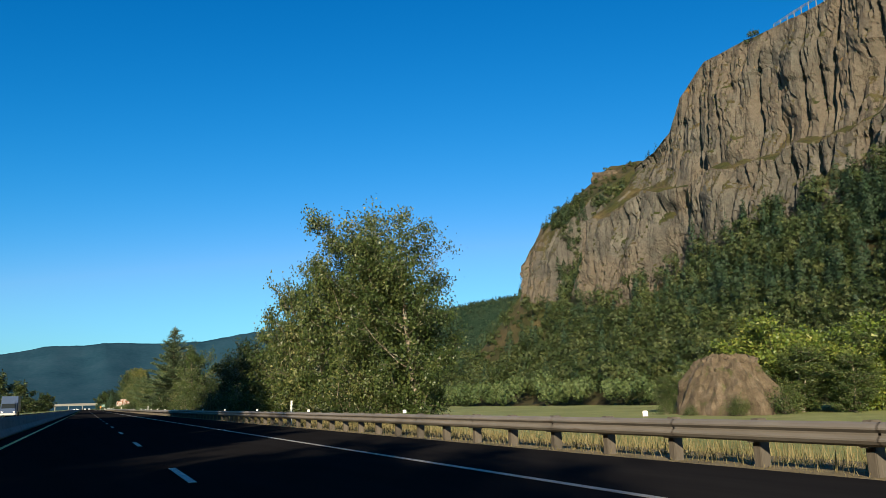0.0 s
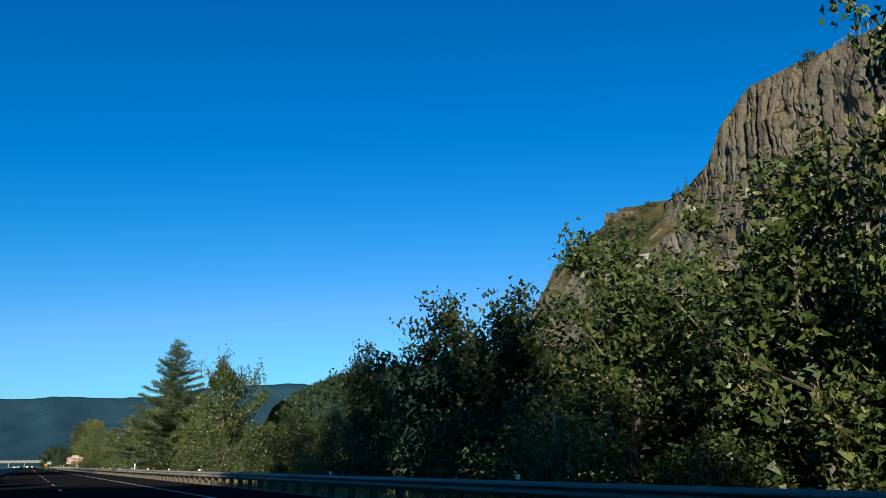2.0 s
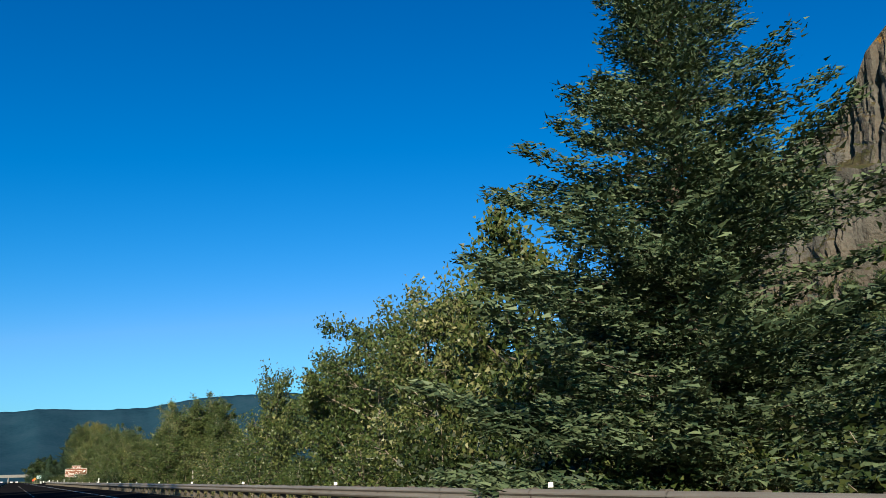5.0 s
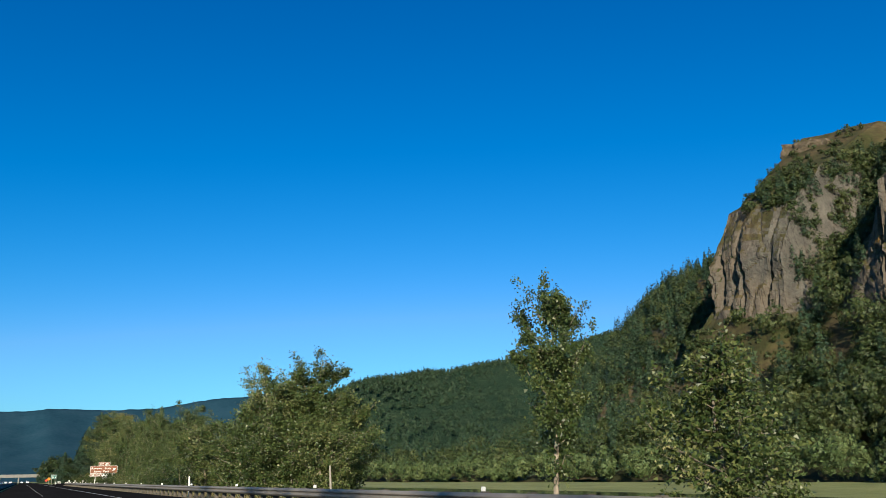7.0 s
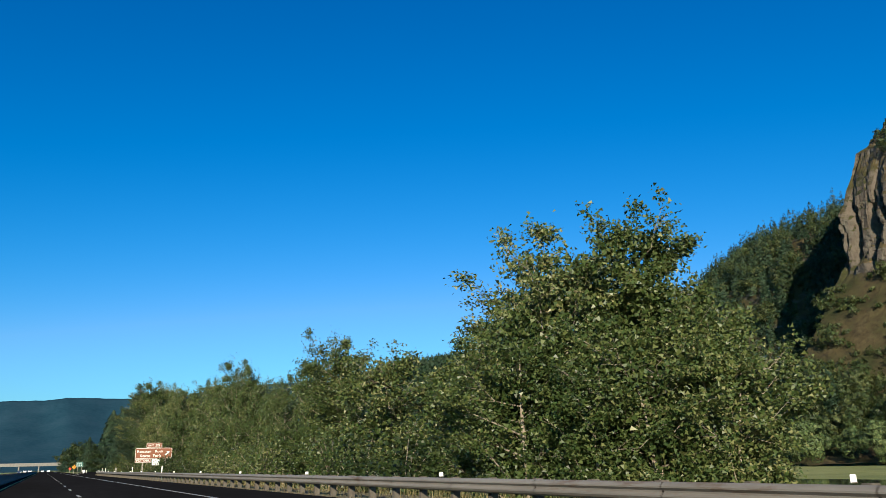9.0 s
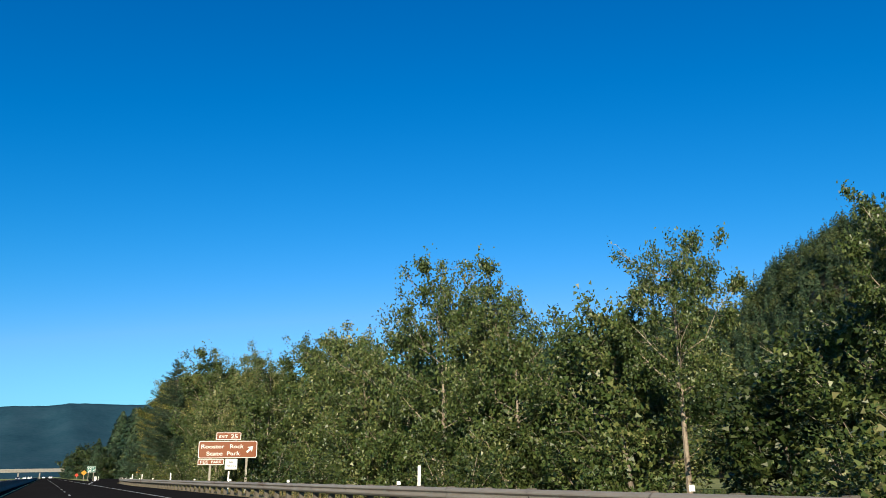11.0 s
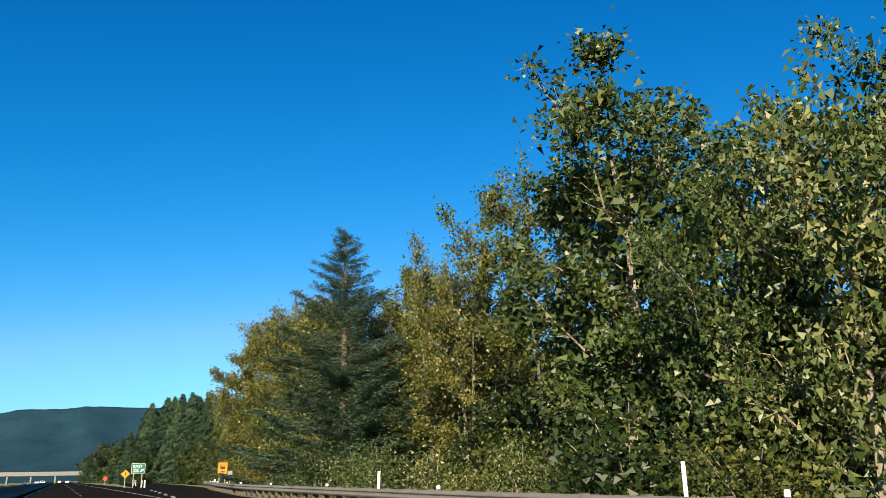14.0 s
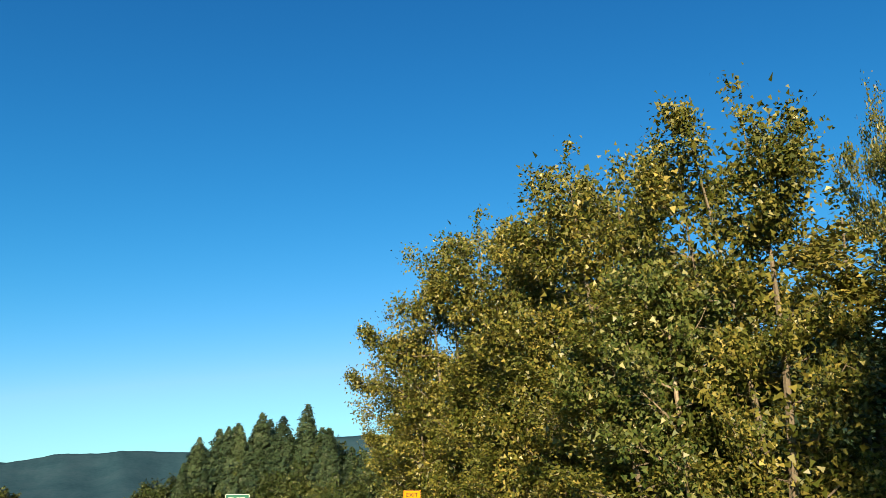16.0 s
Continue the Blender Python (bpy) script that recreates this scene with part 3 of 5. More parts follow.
# still backwater below the embankment, and the pale meadow on its far side
water = new("backwater", mesh_of("backwater", [(34 + 60 * (0.5 + 0.5 * math.cos(a)) * (1 + 0.12 * noise.noise((math.cos(a) * 2, math.sin(a) * 2, 4))), 372 + 150 * math.sin(a) * (1 + 0.15 * noise.noise((math.cos(a) * 3, math.sin(a) * 3, 1))), -2.45) for a in np.linspace(0, 2 * math.pi, 64, endpoint=False)], [tuple(range(64))], M_WATER))
tagged(water, "still dark backwater reflecting the far bank", "water", kind="structure")


# ---- trees ----
def leaf_blades(rng, c, size, up=0.25):
    """Single blunt leaves at the places c: N x 3 x 3."""
    n = len(c)
    nrm = rng.normal(size=(n, 3)) + np.array([0, 0, up])
    nrm /= np.linalg.norm(nrm, axis=1)[:, None]
    t = np.cross(nrm, rng.normal(size=(n, 3)))
    t /= np.linalg.norm(t, axis=1)[:, None]
    b = np.cross(nrm, t)
    s = np.asarray(size).reshape(-1, 1) * rng.uniform(0.65, 1.3, n)[:, None]
    return np.stack([c - t * s * 0.45 + b * s * 0.42, c + t * s * 0.65, c - t * s * 0.45 - b * s * 0.42], axis=1)


def broadleaf(name, label, seed, height, radius, bare=0.1, limbs=26, leaves=6500, leaf=0.26, material=None, shape=0.5, multi=1, open_low=0.0, dome=0.70, group="", bark=None, rise=0.6, stem_heights=(0.76, 0.93), clump=0.22, twigs=2.2, fill=0.14):
    """A deciduous tree: bent trunk, rising limbs, side branches and twigs, each twig with its own tuft of single leaves.
    shape: height at which the crown is widest; rise: how steeply the limbs climb; clump: a tuft's size."""
    rng = np.random.default_rng(seed)
    top = holder(name)
    tagged(top, label, "tree", group)
    bm = bmesh.new()
    stems = []
    out = 0.0 if multi == 1 else 0.34 * radius
    for stem in range(multi):
        a0 = rng.uniform(0, 6.28) + 6.28 * stem / multi
        h = height * (1.0 if stem == 0 else rng.uniform(*stem_heights))
        stems.append((a0, h, rng.normal(size=2) * 0.035 * h))

    def trunk(stem, f):
        a0, h, bend = stems[stem]
        o = 0.1 + out * f if multi > 1 else 0.0
        return np.array([math.cos(a0) * o + bend[0] * math.sin(2.4 * f), math.sin(a0) * o + bend[1] * (math.sin(2.0 * f + 0.6) - 0.56), h * 0.95 * f])

    r0 = (0.0125 * height + 0.03) / multi ** 0.3
    fs = np.linspace(0, 1, 7)
    for stem in range(multi):
        tube(bm, [tuple(trunk(stem, 0.93 * f)) for f in fs], [float(r0 * (1 - 0.93 * f) + 0.01) for f in fs], 6)
    tufts, ways, inner, weight = [], [], [], []
    gs = np.array([0.0, 0.4, 0.75, 1.0])
    for i in range(limbs):
        stem = i % multi
        k = (i + rng.uniform(0, 1)) / limbs
        if k < 0.45 and rng.uniform() < open_low:
            continue
        w = math.sin(math.pi * (0.17 + dome * k ** (math.log(0.5) / math.log(shape)))) ** 0.8
        f = bare + (0.90 - bare) * k
        reach = max(0.5, radius * w * rng.uniform(0.5, 1.08))
        a = i * 2.4 + rng.uniform(-0.6, 0.6)
        d = np.array([math.cos(a), math.sin(a), 0.0])
        side = np.array([-d[1], d[0], 0.0])
        base = trunk(stem, f)
        climb = min(reach * rise * rng.uniform(0.5, 1.5), max(0.25, height * 0.985 - base[2]))
        pts = base + d * (reach * gs)[:, None] + np.array([0, 0, 1.0]) * (climb * gs ** 1.5)[:, None]
        pts[1:] += rng.normal(size=(3, 3)) * 0.05 * reach
        rl = float(r0 * (1 - 0.88 * f) * 0.40 + 0.012)
        heavy = rng.gamma(5.0, 0.2)
        tube(bm, [tuple(p) for p in pts], [rl, rl * 0.7, rl * 0.45, 0.008], 3)
        for j in range(max(4, int(reach * twigs) + 2)):
            g = 1.0 if j == 0 else rng.uniform(0.25, 1.0)
            p = np.array([np.interp(g, gs, pts[:, c]) for c in range(3)])
            o = d * rng.uniform(0.2, 1.0) + side * rng.uniform(-1.0, 1.0) + np.array([0, 0, rng.uniform(-0.25, 0.9)])
            o /= np.linalg.norm(o)
            long = (0.34 * reach * (1.2 - g) + 0.45) * rng.uniform(0.6, 1.25)
            q = p + o * long
            q[2] = min(q[2], height)
            tube(bm, [tuple(p), tuple(q)], [0.014, 0.005], 3)
            for h in (0.5, 0.9, 1.1):
                tufts.append(p + (q - p) * h + rng.normal(size=3) * 0.12)
                ways.append(o)
                weight.append(heavy)
        inner.append(base * 0.55 + pts[2] * 0.45)
    for stem in range(multi):
        for f in np.linspace(0.84, 1.02, 9):
            tufts.append(trunk(stem, float(f)) + rng.normal(size=3) * 0.22)
            ways.append(np.array([0, 0, 1.0]))
            weight.append(0.8)
    tufts, ways = np.array(tufts), np.array(ways)
    load = rng.gamma(1.2, 1.0, len(tufts)) * np.array(weight)
    which = rng.choice(len(tufts), leaves, p=load / load.sum())
    c = tufts[which] + rng.normal(size=(leaves, 3)) * clump + ways[which] * rng.normal(size=(leaves, 1)) * clump
    inner = np.array(inner)
    m = int(leaves * fill)
    ci = inner[rng.integers(0, len(inner), m)] + rng.normal(size=(m, 3)) * 0.16 * radius
    q = np.concatenate([leaf_blades(rng, c, leaf), leaf_blades(rng, ci, leaf * 1.5)])
    q = q[q[:, :, 2].min(axis=1) > 0.05]
    part("trunk", bm, bark or M_BARK, top, "mottled grey bark")
    under("crown", leaf_mesh("crown", q, material or M_LEAF), top)
    return top, float(np.percentile(q[:, :, 2], 99.7))


def fir(name, label, seed, height, radius, whorls=40, skirt=0.04, material=None, group="", dense=7, spray=1.0):
    """A conifer: straight trunk, whorled boughs with upturned ends, thick with short needle sprays."""
    rng = np.random.default_rng(seed)
    top = holder(name)
    tagged(top, label, "tree", group)
    bm = bmesh.new()
    tube(bm, [(0, 0, 0), (0.02 * radius, 0, 0.3 * height), (0, 0.02 * radius, 0.7 * height), (0, 0, height)], [0.014 * height, 0.011 * height, 0.005 * height, 0.015], 8)
    base, way, size = [], [], []
    for w in range(whorls):
        f = skirt + (0.985 - skirt) * (w / whorls) ** 0.95
        for i in range(int(rng.integers(5, 8))):
            a = rng.uniform(0, 2 * math.pi)
            z = f * height + rng.uniform(-0.2, 0.2)
            reach = radius * (1 - f) ** 0.9 * rng.uniform(0.5, 1.15) + 0.12
            rise = reach * (0.45 * f - 0.10 + rng.uniform(-0.1, 0.1))
            gs = np.array([0.0, 0.35, 0.7, 1.0])
            pts = np.stack([math.cos(a) * reach * gs, math.sin(a) * reach * gs, z + rise * gs - 0.20 * reach * gs * (1 - gs) + 0.10 * reach * gs ** 3], axis=1)
            if reach > 0.5:
                tube(bm, [tuple(p) for p in pts[:3]], [0.03, 0.02, 0.008], 3)
            n = max(8, int(dense * reach))
            g = 0.03 + 0.97 * rng.uniform(0, 1, n) ** 0.75
            p = np.stack([np.interp(g, gs, pts[:, c]) for c in range(3)], axis=1)
            d, side = np.array([math.cos(a), math.sin(a), 0]), np.array([-math.sin(a), math.cos(a), 0])
            wide = 0.24 * reach * (1.05 - g) + 0.08
            p = p + side * (rng.uniform(-1, 1, n) * wide)[:, None] + rng.normal(size=(n, 3)) * 0.10
            o = d * rng.uniform(0.3, 1.0, n)[:, None] + side * rng.uniform(-0.9, 0.9, n)[:, None] + np.array([0, 0, 1]) * rng.uniform(-0.35, 0.55, n)[:, None]
            base.append(p)
            way.append(o / np.linalg.norm(o, axis=1)[:, None])
            size.append(spray * (0.30 + 0.24 * (1 - f)) * rng.uniform(0.6, 1.3, n))
    p, o, s = np.concatenate(base), np.concatenate(way), np.concatenate(size)[:, None]
    across = np.cross(o, rng.normal(size=p.shape))
    across /= np.linalg.norm(across, axis=1)[:, None]
    quads = np.stack([p - o * s * 0.4 + across * s * 0.26, p + o * s * 0.9, p - o * s * 0.4 - across * s * 0.26], axis=1)
    part("trunk", bm, M_FIRBARK, top, "rough brown bark")
    under("crown", leaf_mesh("crown", quads, material or M_NEEDLE), top)
    return top, height


def spire(name, label, seed, height, radius, n, size, group=""):
    """A far-off fir: trunk and a ragged, tiered cone of needle sprays that face outwards."""
    rng = np.random.default_rng(seed)
    top = holder(name)
    tagged(top, label, "tree", group)
    f = 1 - rng.uniform(0.0, 0.99, n) ** 0.62
    a = rng.uniform(0, 2 * math.pi, n)
    tier = 1 - 0.42 * ((f * 13 + 0.8 * np.sin(3 * a)) % 1.0)
    lump = np.array([1 + 0.45 * noise.noise((math.cos(b) * 1.4, math.sin(b) * 1.4, g * 7.0 + seed)) + 0.4 * noise.noise((math.cos(b) * 3.5, math.sin(b) * 3.5, g * 24.0 + seed)) for b, g in zip(a, f)])
    rr = (radius * (1 - f) ** 0.85 + 0.2) * tier * lump * rng.uniform(0.75, 1.08, n)
    c = np.stack([np.cos(a) * rr, np.sin(a) * rr, 0.02 * height + 0.97 * height * f - 0.18 * rr], axis=1)
    nrm = np.stack([np.cos(a), np.sin(a), np.full(n, 0.55)], axis=1) + rng.normal(size=(n, 3)) * 0.4
    nrm /= np.linalg.norm(nrm, axis=1)[:, None]
    t = np.cross(nrm, rng.normal(size=(n, 3)))
    t /= np.linalg.norm(t, axis=1)[:, None]
    b = np.cross(nrm, t)
    s = (size * rng.uniform(0.6, 1.35, n) * (1.15 - 0.6 * f))[:, None]
    part("trunk", tube(bmesh.new(), [(0, 0, 0), (0, 0, 0.5 * height), (0, 0, height * 0.98)], [0.015 * height, 0.008 * height, 0.02], 6), M_FIRBARK, top)
    under("crown", leaf_mesh("crown", np.stack([c - t * s * 0.5 + b * s * 0.5, c + t * s * 0.85, c - t * s * 0.5 - b * s * 0.5], axis=1), M_FARNEEDLE), top)
    return top, height


def shrub(name, label, seed, height, radius, material, clumps=60, per=46, leaf=0.13, group=""):
    rng = np.random.default_rng(seed)
    top = holder(name)
    tagged(top, label, "shrub", group)
    bm = bmesh.new()
    tips, wide = [], []
    for i in range(clumps // 4):
        a, r = rng.uniform(0, 6.28), radius * rng.uniform(0.2, 1.0)
        end = np.array([math.cos(a) * r, math.sin(a) * r, height * rng.uniform(0.35, 1.0) * (1.05 - 0.5 * (r / radius) ** 2)])
        mid = end * np.array([0.45, 0.45, 0.6])
        tube(bm, [(math.cos(a) * 0.1, math.sin(a) * 0.1, 0), tuple(mid), tuple(end)], [0.03, 0.018, 0.007], 4)
        for g in (0.35, 0.6, 0.85, 1.0):
            tips.append(end * np.array([g, g, g ** 0.8]) + rng.normal(size=3) * 0.12 * radius)
            wide.append(0.18 * radius + 0.12)
    part("stem", bm, M_BARK, top)
    under("crown", leaf_mesh("crown", leaf_blades(rng, np.repeat(np.array(tips), per, axis=0) + rng.normal(size=(len(tips) * per, 3)) * np.repeat(np.array(wide), per)[:, None] * np.array([1, 1, 0.8]), leaf), material), top)
    return top, height


used = set()


SLIM = {"cotton_gold": 1.7, "maple_gold": 1.42, "cotton_a": 1.36, "cotton_b": 1.28}     # slender kinds, planted by the width of the full ones


def plant(kind, x, y, top_z, spin=0.0, wide=1.0, sink=0.15, label=""):
    """Stands a tree of that kind on the ground so that its tip is at top_z."""
    proto, nominal = KINDS[kind]
    base = ground_z(x, y) - sink
    s = (top_z - base) / nominal
    wide *= SLIM.get(kind, 1.0)
    ob = proto if kind not in used else copy_thing(proto, Matrix.Identity(4))
    used.add(kind)
    ob.matrix_basis = pose(x, y, base, 0, 0, spin) @ Matrix.Diagonal((s * wide, s * wide, s, 1))
    return tagged(ob, label)


KINDS = {
    "alder_a": broadleaf("alder_tree", "leafy olive-green roadside alder with pale trunk", 1, 11.0, 3.6, 0.05, 26, 13000, 0.165),
    "alder_near": broadleaf("alder_tree", "tall dense olive-green alder at the road's edge", 17, 12.5, 3.7, 0.06, 34, 30000, 0.12, multi=2, dome=0.6, shape=0.52, fill=0.2, clump=0.24),
    "alder_b": broadleaf("alder_tree", "leafy olive-green roadside alder with pale trunk", 2, 10.0, 3.4, 0.04, 28, 13000, 0.165, multi=2),
    "alder_c": broadleaf("alder_tree", "loose-crowned young alder on the embankment", 3, 9.0, 2.5, 0.04, 24, 9000, 0.155, shape=0.4, dome=0.76, bark=M_DARKBARK),
    # same alder with the shade of the stand coloured into its leaves
    "alder_dark": broadleaf("alder_tree", "young alder on the embankment, shade put into its dark leaf colour", 4, 8.0, 2.4, 0.04, 24, 6500, 0.175, M_LEAF_SHADED, shape=0.4, dome=0.76, bark=M_DARKBARK),
    "cotton_a": broadleaf("cottonwood_tree", "tall cottonwood with pale trunk and yellowing leaves", 5, 17.0, 3.3, 0.20, 30, 17000, 0.175, shape=0.6, open_low=0.3, rise=0.8, clump=0.22),
    "cotton_b": broadleaf("cottonwood_tree", "tall cottonwood with pale trunk and yellowing leaves", 6, 16.0, 3.6, 0.10, 34, 18000, 0.175, multi=2, open_low=0.2, dome=0.62, rise=0.8, clump=0.22),
    "cotton_gold": broadleaf("cottonwood_tree", "broad cottonwood with golden-green autumn leaves", 7, 20.0, 3.7, 0.05, 38, 21000, 0.185, M_LEAF_GOLD, multi=2, shape=0.55, bark=M_DARKBARK, rise=0.7, clump=0.24),
    "maple_gold": broadleaf("maple_tree", "dense maple with golden-green autumn leaves", 8, 18.0, 4.3, 0.03, 36, 30000, 0.165, M_LEAF_GOLD, multi=3, shape=0.48, dome=0.66, stem_heights=(0.9, 1.0), bark=M_DARKBARK, rise=0.5, clump=0.25),
    "cotton_open": broadleaf("cottonwood_tree", "tall leaning cottonwood with bare pale trunk and open crown", 15, 17.0, 4.6, 0.40, 22, 18000, 0.165, shape=0.62, dome=0.66, rise=0.7, clump=0.21, fill=0.03),
    "gold_open": broadleaf("cottonwood_tree", "tall cottonwood with bare dark trunk and golden-green open crown", 16, 19.0, 4.8, 0.36, 26, 22000, 0.165, M_LEAF_GOLD, multi=2, shape=0.6, dome=0.66, bark=M_DARKBARK, rise=0.7, clump=0.22, fill=0.03),
    "far_tree": broadleaf("roadside_tree", "leafy green tree beside the freeway", 9, 14.0, 5.0, 0.05, 15, 2000, 0.88, M_WOODS, multi=2, bark=M_DARKBARK, clump=0.5, twigs=0.6, fill=0.3),
    "round_bush": broadleaf("willow_tree", "broad rounded willow in the meadow", 10, 12.0, 6.4, 0.0, 44, 17000, 0.34, M_WILLOW, multi=3, shape=0.42, dome=0.7, bark=M_DARKBARK, rise=0.45, clump=0.42),
    "fir_a": fir("douglas_fir", "dark green douglas fir with layered boughs", 11, 17.5, 6.4, 46, 0.02, spray=0.30, dense=170),
    "fir_b": fir("douglas_fir", "dark green douglas fir with layered boughs", 12, 22.0, 8.4, 46, 0.10, M_NEEDLE_DARK, spray=0.30, dense=150),
    "fir_c": spire("douglas_fir", "narrow dark fir among the roadside woods", 13, 26.0, 6.6, 3600, 1.42),
    # shrub whose leaf colour carries the understory's shade
    "shrub_a": shrub("roadside_shrub", "green leafy shrub on the embankment", 21, 2.8, 1.6, M_LEAF_SHADED, 64, 34, 0.14),
    "shrub_b": shrub("roadside_shrub", "olive leafy shrub on the embankment", 22, 3.4, 1.9, M_LEAF, 64, 34, 0.14),
    "shrub_gold": shrub("roadside_shrub", "yellowing leafy shrub beside the road", 23, 3.0, 1.8, M_LEAF_GOLD, 64, 34, 0.14),
}
rnd = random.Random(5)

# first stand of roadside trees
for kind, x, y, top, wide in (
    ("alder_near", 17.0, 39.8, 11.2, 0.9), ("alder_near", 16.5, 43.6, 12.8, 0.9), ("alder_near", 17.2, 47.8, 11.9, 0.78), ("alder_c", 16.6, 55.8, 10.6, 0.78),
    ("alder_c", 16.2, 59.5, 9.0, 0.95), ("alder_b", 16.5, 63.5, 12.0, 0.7), ("alder_c", 17.0, 69.0, 8.8, 1.0), ("alder_c", 16.2, 76.0, 8.7, 1.1),
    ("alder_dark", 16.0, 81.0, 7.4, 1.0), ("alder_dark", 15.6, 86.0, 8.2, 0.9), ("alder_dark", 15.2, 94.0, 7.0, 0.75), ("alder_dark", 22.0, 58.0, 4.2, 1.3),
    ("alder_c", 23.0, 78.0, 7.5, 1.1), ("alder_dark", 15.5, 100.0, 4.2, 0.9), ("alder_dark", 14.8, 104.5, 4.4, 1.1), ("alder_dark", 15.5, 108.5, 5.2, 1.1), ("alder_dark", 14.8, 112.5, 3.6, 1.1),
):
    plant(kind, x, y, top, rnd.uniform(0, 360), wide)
# back row in shade-coloured leaves, to blacken the gaps between the trunks
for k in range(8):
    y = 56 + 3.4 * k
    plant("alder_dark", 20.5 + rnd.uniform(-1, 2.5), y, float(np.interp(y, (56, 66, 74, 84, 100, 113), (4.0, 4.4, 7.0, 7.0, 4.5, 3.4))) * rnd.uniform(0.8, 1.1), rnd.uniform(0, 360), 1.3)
# second stand: the lone fir among alders
for kind, x, y, top, wide in (
    ("alder_b", 15.6, 129.0, 10.6, 0.72), ("alder_b", 16.4, 134.0, 6.2, 1.1), ("alder_b", 15.6, 142.0, 5.6, 1.1), ("fir_a", 14.9, 155.8, 16.4, 1.34),
    ("alder_c", 17.5, 149.0, 8.6, 0.8), ("alder_b", 18.5, 146.0, 5.6, 1.2), ("alder_c", 16.0, 165.5, 11.2, 0.9), ("alder_b", 17.0, 170.5, 9.2, 0.85), ("alder_a", 17.0, 175.0, 9.8, 0.95),
    ("alder_a", 17.5, 181.0, 10.1, 0.9), ("alder_c", 16.5, 187.5, 8.7, 1.0), ("alder_c", 16.5, 196.5, 8.5, 0.8), ("alder_b", 19.0, 191.0, 6.5, 1.2),
    ("alder_b", 18.0, 204.0, 6.0, 1.1), ("cotton_a", 18.0, 224.0, 8.8, 0.62), ("alder_b", 17.0, 138.0, 5.2, 1.2), ("alder_c", 18.0, 160.0, 7.6, 1.2),
    ("alder_b", 16.5, 119.0, 4.4, 1.1), ("alder_c", 19.0, 216.0, 5.0, 1.1),
):
    plant(kind, x, y, top, rnd.uniform(0, 360), wide)
